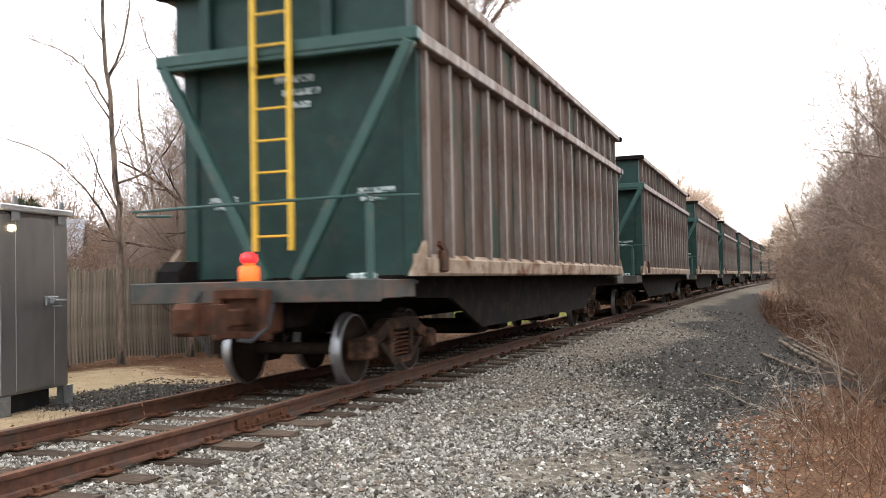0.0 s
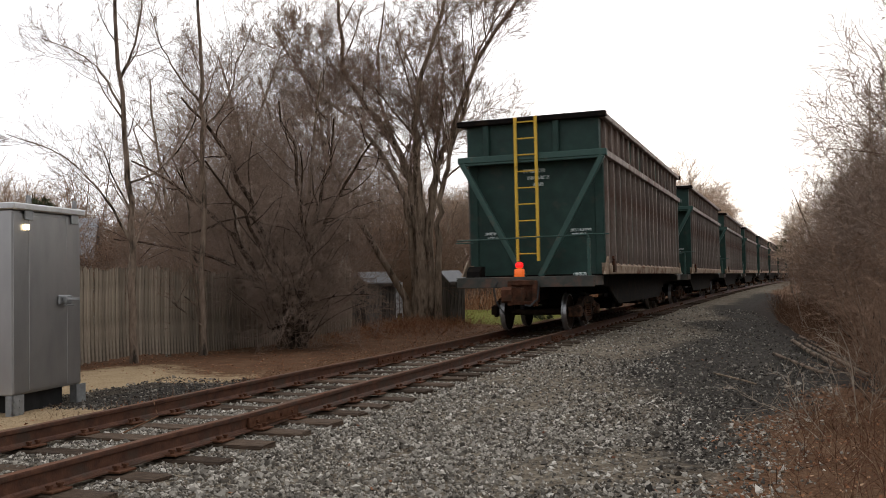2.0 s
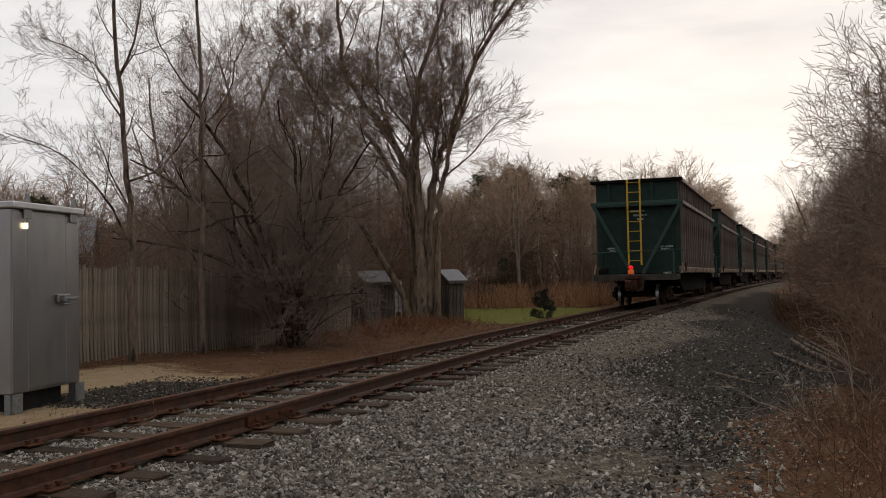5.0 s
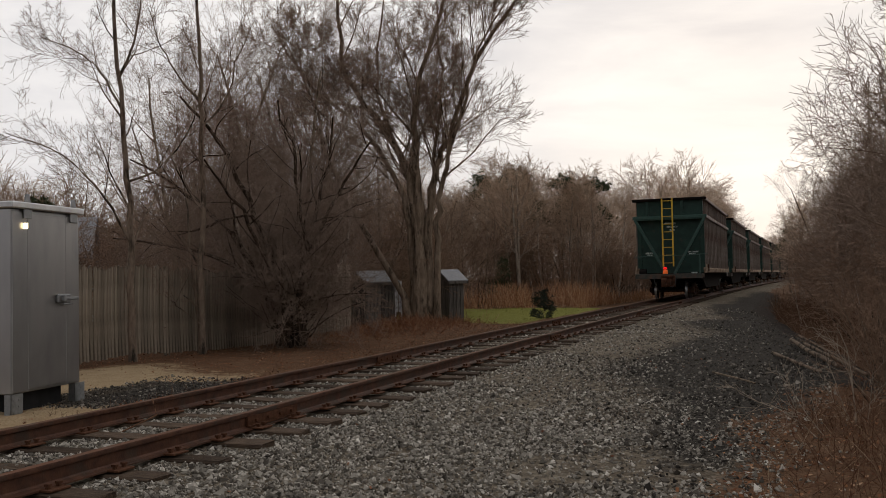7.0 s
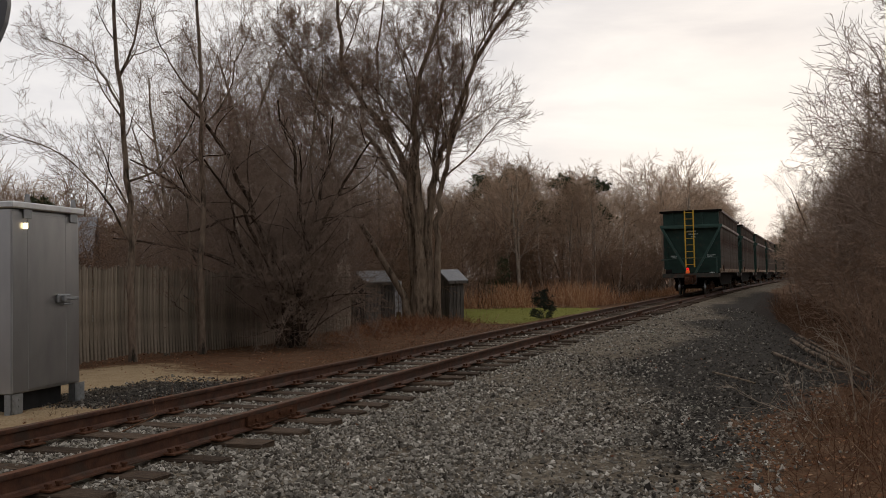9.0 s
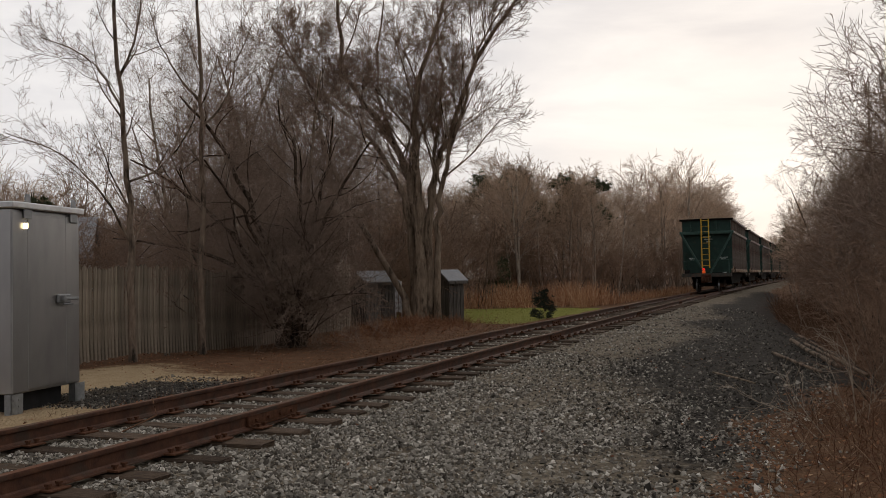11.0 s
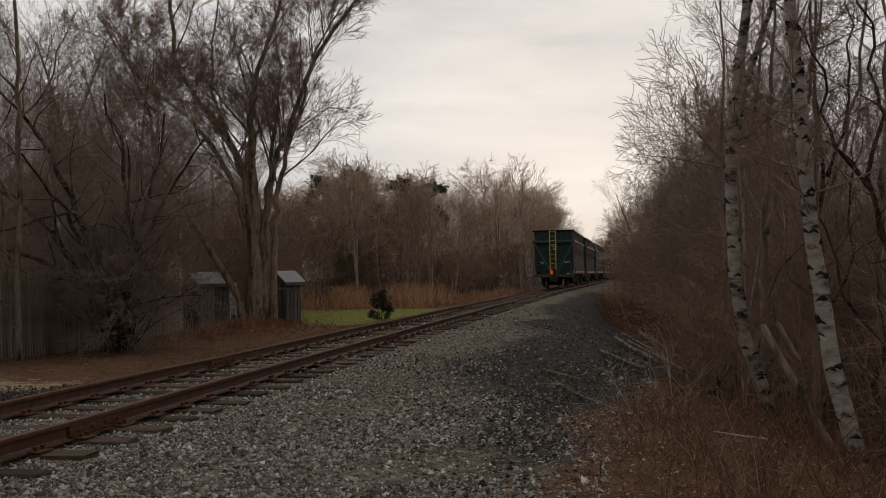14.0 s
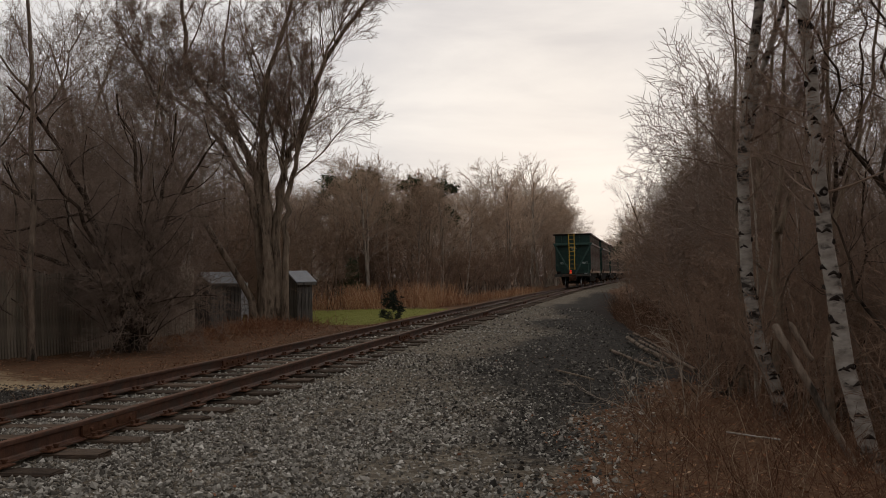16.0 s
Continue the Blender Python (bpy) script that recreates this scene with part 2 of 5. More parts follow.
def beam(bm, a, b, w, h, bevel=0.0):
    """A straight bar of section w x h between two points."""
    a, b = Vector(a), Vector(b)
    m = Matrix.Translation((a + b) / 2) @ (b - a).to_track_quat("Y", "Z").to_matrix().to_4x4()
    n = (b - a).length / 2
    box(bm, (-w / 2, -n, -h / 2), (w / 2, n, h / 2), bevel, m)


def rod(bm, a, b, r, seg=8, r2=None):
    a, b = Vector(a), Vector(b)
    m = Matrix.Translation((a + b) / 2) @ (b - a).to_track_quat("Z", "Y").to_matrix().to_4x4()
    bmesh.ops.create_cone(bm, cap_ends=True, segments=seg, radius1=r, radius2=r if r2 is None else r2, depth=(b - a).length, matrix=m)


def lathe(bm, prof, seg, m=None, ring=False):
    """Turns a profile of (radius, x) about the x axis; ring: a closed hoop with an open middle."""
    rings = []
    for r, x in prof:
        rings.append([bm.verts.new((m or Matrix()) @ Vector((x, r * math.cos(2 * math.pi * i / seg), r * math.sin(2 * math.pi * i / seg)))) for i in range(seg)])
    for A, B in zip(rings, rings[1:]):
        for i in range(seg):
            bm.faces.new((A[i], A[(i + 1) % seg], B[(i + 1) % seg], B[i]))
    if ring:
        for i in range(seg):
            bm.faces.new((rings[-1][i], rings[-1][(i + 1) % seg], rings[0][(i + 1) % seg], rings[0][i]))
        return
    bm.faces.new(rings[0][::-1])
    bm.faces.new(rings[-1])


def bent(bm, pts, r, seg=6):
    for a, b in zip(pts, pts[1:]):
        rod(bm, a, b, r, seg)


def prism(bm, outline, x0, x1, m=None):
    """A plate of outline (y, z) from x0 to x1."""
    m = m or Matrix()
    A = [bm.verts.new(m @ Vector((x0, y, z))) for y, z in outline]
    B = [bm.verts.new(m @ Vector((x1, y, z))) for y, z in outline]
    n = len(A)
    bm.faces.new(A[::-1]); bm.faces.new(B)
    for i in range(n):
        bm.faces.new((A[i], A[(i + 1) % n], B[(i + 1) % n], B[i]))


def empty(name, m=None):
    o = new(name)
    if m:
        o.matrix_basis = m
    return o


# ---- ground ----
def edge_of_shelf(y):
    return float(np.interp(y, (-20, 2, 8, 13.7, 23, 32, 41, 80), (9, 8.5, 7.4, 6.6, 5.9, 4.9, 4.1, 3.3)))


def gravel_edge(y):
    return float(np.interp(y, (-20, 3, 10, 13, 16, 80), (5.0, 5.0, 5.15, 6.0, 6.8, 6.8)))


def ground_z(x, y):
    u = x - K * y * y / 2 if y > 0 else x
    if u < 2:
        z = np.interp(u, (-60, -30, -12, -7.5, -5.5, -3.6, -2.6, -1.6, 0, 1.6, 2.0), (-.6, -.5, -.40, -.32, -.33, -.38, -.36, -.228, -.198, -.228, -.27))
        # heap of leaf mould by the sheds
        z += .22 * math.exp(-((u + 5.3) / 1.3) ** 2 - ((y - 26.0) / 3.2) ** 2)
    else:
        e = edge_of_shelf(y)
        z = np.interp(u, (2, 2.5, e - .5, e, e + 1.3, e + 3, e + 7, 40), (-.27, -.31, -.36, -.42, -1.0, -1.0, -.5, -.4))
    n = noise.noise((x * .35, y * .35, 3)) * .05 + noise.noise((x * 1.4, y * 1.4, 7)) * .025
    return float(z) + n * (1 if abs(u) > 2.2 else .35)


def spaced(marks):
    out = []
    for a, b, step in marks:
        out += list(np.arange(a, b, step))
    return out + [marks[-1][1]]


def zones(x, y):
    """How much ballast, sand, lawn and dark cinders lie at a place."""
    u = x - K * y * y / 2 if y > 0 else x
    e = edge_of_shelf(y)
    n = noise.noise((x * .5, y * .5, 11)) * .5
    n2 = noise.noise((x * .22, y * .22, 17)) * 1.2
    lin = lambda v, a, b: min(1, max(0, (v - a) / (b - a)))
    ballast = lin(u + n * .5, -2.6, -2.1) * lin(min(e, gravel_edge(y)) + .4 + n - u, 0, .7)
    ballast = max(ballast, lin(u + n * .3, -3.9, -3.5) * lin(-2.4 - u, 0, .4) * lin(12.6 + n2 - y, 0, .8) * lin(y - 9.3 + n, 0, .8))
    sand = lin(y - 5, 0, 3) * lin(15.0 + n2 * 2.5 - y - .25 * (u + 2) , 0, 4) * lin(-2.3 - u + n, 0, .5) * lin(u + 6.6 + n2, 0, 1.2)
    lawn = lin(y - 29.8 - n - (u + 4) * .5, 0, 1.2) * lin(45 + n2 - y, 0, 1) * lin(u + 12.5 + n, 0, 2) * lin(-2.7 - u + n * .4, 0, .6)
    dark = lin(u - (2.2 if y < 28 else 2.2 - min(.8, (y - 28) * .06)) - n2 * .9, 0, 2.4) * lin(y - 4.2 - n2 * 2.2 - (6.2 - u) * 1.2, 0, 4) * lin((gravel_edge(y) + .5 if y < 14 else e + 1.6) + n - u, 0, .8) * lin(100 - y, 0, 30)
    dark = max(dark, lin(u + 4.6 + n, 0, .5) * lin(-2.4 - u, 0, .4) * lin(12.9 + n2 - y, 0, .8) * lin(y - 9.5 + n, 0, .6))
    return ballast, sand, lawn, dark


def ground_material():
    m = bpy.data.materials.new("ballast_leaf_litter_sand_and_lawn")
    m.use_nodes = True
    N, L = m.node_tree.nodes, m.node_tree.links
    b = N["Principled BSDF"]
    b.inputs["Roughness"].default_value = .95
    b.inputs["Specular IOR Level"].default_value = .04
    geo = N.new("ShaderNodeNewGeometry")

    def nz(s, d=6, r=.6):
        n = N.new("ShaderNodeTexNoise"); n.inputs["Scale"].default_value = s; n.inputs["Detail"].default_value = d; n.inputs["Roughness"].default_value = r
        L.new(geo.outputs["Position"], n.inputs[0])
        return n.outputs[0]

    def ramp(fac, *stops):
        r = N.new("ShaderNodeValToRGB")
        e = r.color_ramp.elements
        e[0].position, e[0].color = stops[0][0], (*stops[0][1], 1)
        e[1].position, e[1].color = stops[-1][0], (*stops[-1][1], 1)
        for p, c in stops[1:-1]:
            k = e.new(p); k.color = (*c, 1)
        L.new(fac, r.inputs[0])
        return r.outputs[0]

    def mix(f, a, c, op="MIX"):
        x = N.new("ShaderNodeMix"); x.data_type = "RGBA"; x.blend_type = op
        if isinstance(f, float):
            x.inputs[0].default_value = f
        else:
            L.new(f, x.inputs[0])
        L.new(a, x.inputs[6]); L.new(c, x.inputs[7])
        return x.outputs[2]

    vo = N.new("ShaderNodeTexVoronoi"); vo.inputs["Scale"].default_value = 21; L.new(geo.outputs["Position"], vo.inputs[0])
    vc = N.new("ShaderNodeSeparateColor"); L.new(vo.outputs["Color"], vc.inputs[0])
    gravel = ramp(vc.outputs[0], (0, (0.047, 0.038, 0.027)), (.5, (0.131, 0.109, 0.081)), (.85, (0.242, 0.208, 0.159)), (1, (0.399, 0.351, 0.275)))
    gravel = mix(.55, gravel, ramp(nz(1.1), (.35, (0.100, 0.074, 0.050)), (.6, (0.179, 0.150, 0.114))))
    litter = mix(.5, ramp(nz(2.2), (.3, (.075, .040, .023)), (.5, (.13, .072, .042)), (.7, (.18, .115, .07))), ramp(nz(34), (.35, (.045, .024, .014)), (.55, (.15, .08, .045)), (.72, (.26, .175, .11))))
    sandc = mix(.5, ramp(nz(3), (.3, (.27, .175, .09)), (.7, (.46, .34, .20))), ramp(nz(50), (.3, (.22, .15, .08)), (.7, (.46, .38, .26))))
    lawnc = mix(.5, ramp(nz(1.0), (.3, (.14, .15, .028)), (.7, (.24, .23, .06))), ramp(nz(45), (.3, (.09, .105, .02)), (.7, (.28, .265, .08))))
    darkc = ramp(nz(9), (.35, (.014, .013, .012)), (.6, (.036, .033, .03)), (.78, (.09, .083, .075)))
    at = N.new("ShaderNodeAttribute"); at.attribute_name = "zone"
    sp = N.new("ShaderNodeSeparateColor"); L.new(at.outputs["Color"], sp.inputs[0])

    def sharp(v, amount=.9):
        a = N.new("ShaderNodeMath"); a.operation = "MULTIPLY_ADD"; a.inputs[1].default_value = amount
        L.new(nz(5, 6, .7), a.inputs[0]); L.new(v, a.inputs[2])
        r = N.new("ShaderNodeMapRange"); r.interpolation_type = "SMOOTHSTEP"
        r.inputs[1].default_value, r.inputs[2].default_value = .8, 1.12
        L.new(a.outputs[0], r.inputs[0])
        return r.outputs[0]

    col = mix(sharp(sp.outputs[1]), litter, sandc)
    col = mix(sharp(sp.outputs[2]), col, lawnc)
    col = mix(sharp(sp.outputs[0]), col, gravel)
    dk = N.new("ShaderNodeMath"); dk.operation = "MULTIPLY"; dk.inputs[1].default_value = .9
    ci = N.new("ShaderNodeAttribute"); ci.attribute_name = "cinder"
    L.new(sharp(ci.outputs["Fac"]), dk.inputs[0])
    col = mix(dk.outputs[0], col, darkc)
    L.new(col, b.inputs["Base Color"])
    bp = N.new("ShaderNodeBump"); bp.inputs["Strength"].default_value = .9; bp.inputs["Distance"].default_value = .03
    L.new(vo.outputs["Distance"], bp.inputs["Height"])
    bp2 = N.new("ShaderNodeBump"); bp2.inputs["Strength"].default_value = .7; bp2.inputs["Distance"].default_value = .03
    L.new(nz(26), bp2.inputs["Height"]); L.new(bp.outputs[0], bp2.inputs["Normal"])
    L.new(bp2.outputs[0], b.inputs["Normal"])
    return m


def build_ground():
    xs = spaced(((-1500, -300, 300), (-300, -60, 40), (-60, -14, 4), (-14, -4, .5), (-4, 9, .22), (9, 30, 2), (30, 100, 14), (100, 300, 50), (300, 1500, 300)))
    ys = spaced(((-1500, -100, 350), (-100, -10, 18), (-10, 2, 1.5), (2, 22, .25), (22, 50, .6), (50, 130, 3), (130, 300, 17), (300, 1800, 300)))
    verts = [(x, y, ground_z(x, y)) for y in ys for x in xs]
    n = len(xs)
    faces = [(j * n + i, j * n + i + 1, (j + 1) * n + i + 1, (j + 1) * n + i) for j in range(len(ys) - 1) for i in range(n - 1)]
    g = from_lists("ground", verts, faces, ground_material(), soft=True)
    at = g.data.color_attributes.new("zone", "FLOAT_COLOR", "POINT")
    zs = [zones(x, y) for x, y, z in verts]
    at.data.foreach_set("color", [c for z in zs for c in z])
    cinder = g.data.attributes.new("cinder", "FLOAT", "POINT")
    cinder.data.foreach_set("value", [z[3] for z in zs])
    tagged(g, "grey ballast, brown leaf litter, pale sand and green lawn", "ground", kind="structure")


build_ground()

# ---- track ----
HEAD = [(-.035, 0), (.035, 0), (.037, -.012), (.035, -.036), (.011, -.046), (.009, -.128), (.022, -.143), (.07, -.153), (.07, -.165),
        (-.07, -.165), (-.07, -.153), (-.022, -.143), (-.009, -.128), (-.011, -.046), (-.035, -.036), (-.037, -.012)]


def build_track():
    track = empty("railway_track")
    tagged(track, "single railway track with rusty rails on weathered wooden ties", "track", kind="structure")
    stations = [-30 + 11.9 * i for i in range(8)] + [80 + 20 * i for i in range(13)]
    for side, shift in ((-1, 2.2), (1, 7.9)):
        verts, faces = [], []
        ss = list(np.arange(-30, 60, 1.5)) + list(np.arange(60, 340, 6))
        n = len(HEAD)
        for s in ss:
            # low joints dip a little
            dip = -.012 * math.exp(-((((s - shift) + 5.95) % 11.9 - 5.95) / 1.0) ** 2) + .006 * noise.noise((s * .25, side, 0))
            w = .008 * noise.noise((s * .2, side * 3, 5))
            verts += [tuple(on_track(s, side * .7525 + x + w, z + dip)) for x, z in HEAD]
        for j in range(len(ss) - 1):
            for i in range(n):
                faces.append((j * n + i, j * n + (i + 1) % n, (j + 1) * n + (i + 1) % n, (j + 1) * n + i))
        r = from_lists("rail", verts, faces, M_RAIL, track, "rust-brown steel rail with a dull running surface")
        r.data.materials.append(M_RAILTOP)
        for k, p in enumerate(r.data.polygons):
            if k % n == 0:
                p.material_index = 1
        # joint bars
        jb = None
        for q in range(-1, 6):
            s = shift + 11.9 * q
            for face in (-1, 1):
                if jb is None:
                    bm = bmesh.new()
                    prism(bm, [(-.46, -.135), (-.46, -.05), (.46, -.05), (.46, -.135)], -.012, .012)
                    box(bm, (-.03, -.46, -.15), (.03, .46, -.135))
                    for k in range(4):
                        rod(bm, (-.035, -.33 + .22 * k, -.095), (.035, -.33 + .22 * k, -.095), .02, 6)
                    jb = part("joint_bar", bm, M_PLATE, track, "rusty bolted joint bar")
                    jb.matrix_basis = at_track(s, side * .7525 + face * .025)
                else:
                    shared("joint_bar", jb, at_track(s, side * .7525 + face * .025), track)
    rng = random.Random(4)
    meshes = []
    for k in range(4):
        bm = bmesh.new()
        box(bm, (-1.3, -.115, -.19), (1.3, .115, 0), .012)
        for v in bm.verts:
            v.co += Vector((rng.uniform(-.02, .02), rng.uniform(-.012, .012), rng.uniform(-.008, .004)))
        meshes.append(part("tie", bm, M_TIE, track))
    count = 0
    bm = bmesh.new()
    box(bm, (-.17, -.095, -.008), (.17, .095, .008), .003)
    plate = None
    for k in range(len(TIES)):
        s = TIES[k]
        m = at_track(s + rng.uniform(-.03, .03), rng.uniform(-.06, .06), -.172 + rng.uniform(-.018, .006)) @ Matrix.Rotation(rng.uniform(-.03, .03), 4, "Z") @ Matrix.Rotation(rng.uniform(-.012, .012), 4, "Y")
        if k < 4:
            meshes[k].matrix_basis = m
        else:
            shared("tie", meshes[k % 4], m, track)
        if s < 40:
            for side in (-1, 1):
                pm = at_track(s, side * .7525, -.161)
                if plate is None:
                    for dx, dy in ((-.1, .05), (.1, -.05), (-.1, -.05), (.1, .05)):
                        box(bm, (dx - .012, dy - .012, 0), (dx + .012, dy + .012, .03))
                        box(bm, (dx - .02, dy - .016, .026), (dx + .02, dy + .016, .042))
                    plate = part("tie_plate", bm, M_PLATE, track, "rusty tie plate with spikes")
                    plate.matrix_basis = pm
                else:
                    shared("tie_plate", plate, pm, track)


TIES = [-3.0 + .66 * k for k in range(230)]
build_track()


def build_ballast():
    """Loose crushed stone, each stone a rough six-sided lump."""
    rng = np.random.default_rng(3)
    corners = np.array([(1.2, 0, 0), (0, 1.2, 0), (-1.2, 0, 0), (0, -1.2, 0), (0, 0, 1), (0, 0, -1)], float)
    quads = np.array([(0, 1, 4), (1, 2, 4), (2, 3, 4), (3, 0, 4), (1, 0, 5), (2, 1, 5), (3, 2, 5), (0, 3, 5)])
    spots, dark = [], []
    for lo, hi, dens in ((2.6, 6, 1500), (6, 9, 1350), (9, 12, 820), (12, 17, 380), (17, 26, 110), (26, 42, 40)):
        n = int(dens * (hi - lo) * 8.5)
        y = rng.uniform(lo, hi, n)
        u = rng.uniform(-2.3, 6.2, n)
        for a, b in zip(u, y):
            e = min(edge_of_shelf(b), gravel_edge(b))
            if a > e + .35 * rng.normal() + .1 or (abs(a) < 1.36 and rng.random() < .93 and min(abs(b - t) for t in TIES) < .14) or abs(abs(a) - .7525) < .09:
                continue
            if a < -1.9 and rng.random() < .5:
                continue
            dark.append(rng.random() < .93 * zones(a, b)[3])
            if dark[-1] and rng.random() < .35:
                dark.pop()
                continue
            if noise.noise((a * .8, b * .5, 21)) < -.22 and rng.random() < .65 and a > 2.4:
                dark.pop()
                continue
            spots.append((a, b))
    # dark stone round the cabinet's far end
    for k in range(2400):
        spots.append((rng.uniform(-4.4, -2.5), 9.4 + 3.6 * rng.random() ** 1.2))
        dark.append(True)
    heaps = {True: ([], []), False: ([], [])}
    for (u, y), black in zip(spots, dark):
        vs, fs = heaps[black]
        s = on_track(y, u)
        size = .5 * min(.07, max(.018, rng.lognormal(-3.6, .38)))
        if y > 14:
            size *= 1.2 if y < 24 else 1.45
        sc = size * rng.uniform(.6, 1.15, 3)
        P = corners * sc * rng.uniform(.75, 1.15, (6, 1)) + rng.normal(0, .22, (6, 3)) * sc
        a, t = rng.uniform(0, 6.3), rng.uniform(-1.2, 1.2)
        ca, sa, ct, st = math.cos(a), math.sin(a), math.cos(t), math.sin(t)
        R = np.array([[ca, -sa, 0], [sa, ca, 0], [0, 0, 1]]) @ np.array([[1, 0, 0], [0, ct, -st], [0, st, ct]])
        vs.append(P @ R.T + (s.x, s.y, ground_z(s.x, s.y) + size * rng.uniform(-.1, .5)))
        fs.append(quads + 6 * len(fs))
    for black, name, mat, label in ((False, "ballast_stones", M_STONE, "loose grey crushed stone along the track"), (True, "cinder_stones", M_CINDER, "dark sooty cinders along the bank")):
        ob = from_lists(name, np.concatenate(heaps[black][0]).tolist(), np.concatenate(heaps[black][1]).tolist(), mat)
        tagged(ob, label, "ballast", kind="stuff")


build_ballast()

# ---- train ----
HALF, TOP, BELT, SILL, LONG, PITCH = 1.76, 5.06, 4.10, 1.28, 15.4, 19.18


def wheelset():
    bm = bmesh.new()
    for s in (-1, 1):
        lathe(bm, [(.05, s * .60), (.12, s * .62), (.34, s * .70), (.36, s * .68), (.445, s * .685), (.445, s * .715)][::s], 24)
        lathe(bm, [(.34, s * .715), (.40, s * .72), (.40, s * .80), (.36, s * .81), (.33, s * .77), (.13, s * .76), (.12, s * .84), (.05, s * .84)][::s], 24)
    rod(bm, (-.98, 0, 0), (.98, 0, 0), .075, 10)
    return bm


def tread(s):
    bm = bmesh.new()
    lathe(bm, [(.43, s * .682), (.448, s * .686), (.448, s * .712), (.428, s * .722), (.42, s * .80), (.40, s * .803), (.40, s * .70)][::s], 28, None, True)
    return bm


def truck(car, y):
    """Two cast side frames with springs, and a bolster; the wheelsets are parts of their own."""
    for s in (-1, 1):
        bm = bmesh.new()
        x0, x1 = s * .93, s * 1.06
        prism(bm, [(-1.12, .36), (-1.12, .56), (-.8, .60), (-.45, .76), (.45, .76), (.8, .60), (1.12, .56), (1.12, .36), (.86, .36), (.86, .46), (.62, .50), (.40, .62), (-.40, .62), (-.62, .50), (-.86, .46), (-.86, .36)], min(x0, x1), max(x0, x1), Matrix.Translation((0, y, 0)))
        prism(bm, [(-.72, .46), (-.30, .18), (.30, .18), (.72, .46), (.60, .48), (.26, .27), (-.26, .27), (-.60, .48)], min(x0, x1), max(x0, x1), Matrix.Translation((0, y, 0)))
        for q in (-.33, .33):
            box(bm, (min(x0, x1), y + q - .06, .25), (max(x0, x1), y + q + .06, .66), .01)
        for q in (-.99, .99):
            box(bm, (s * .9 - .1, y + q - .14, .30), (s * 1.03 + .08, y + q + .14, .55), .03)
        part("side_frame", bm, M_TRUCK, car, "rusty cast truck side frame")
        bm = bmesh.new()
        for q in (-.17, 0, .17):
            for z in range(6):
                lathe(bm, [(.03, -.012), (.075, -.012), (.075, .012), (.03, .012)], 8, Matrix.Translation((s * .995, y + q, .30 + z * .052)) @ Matrix.Rotation(radians(90), 4, "Y"))
        part("spring_nest", bm, M_COUPLER, car, "rusty coil springs")
    bm = bmesh.new()
    box(bm, (-1.05, y - .2, .58), (1.05, y + .2, .84), .03)
    box(bm, (-.8, y - .75, .34), (.8, y - .66, .44), .02)
    box(bm, (-.8, y + .66, .34), (.8, y + .75, .44), .02)
    part("bolster", bm, M_UNDER, car)


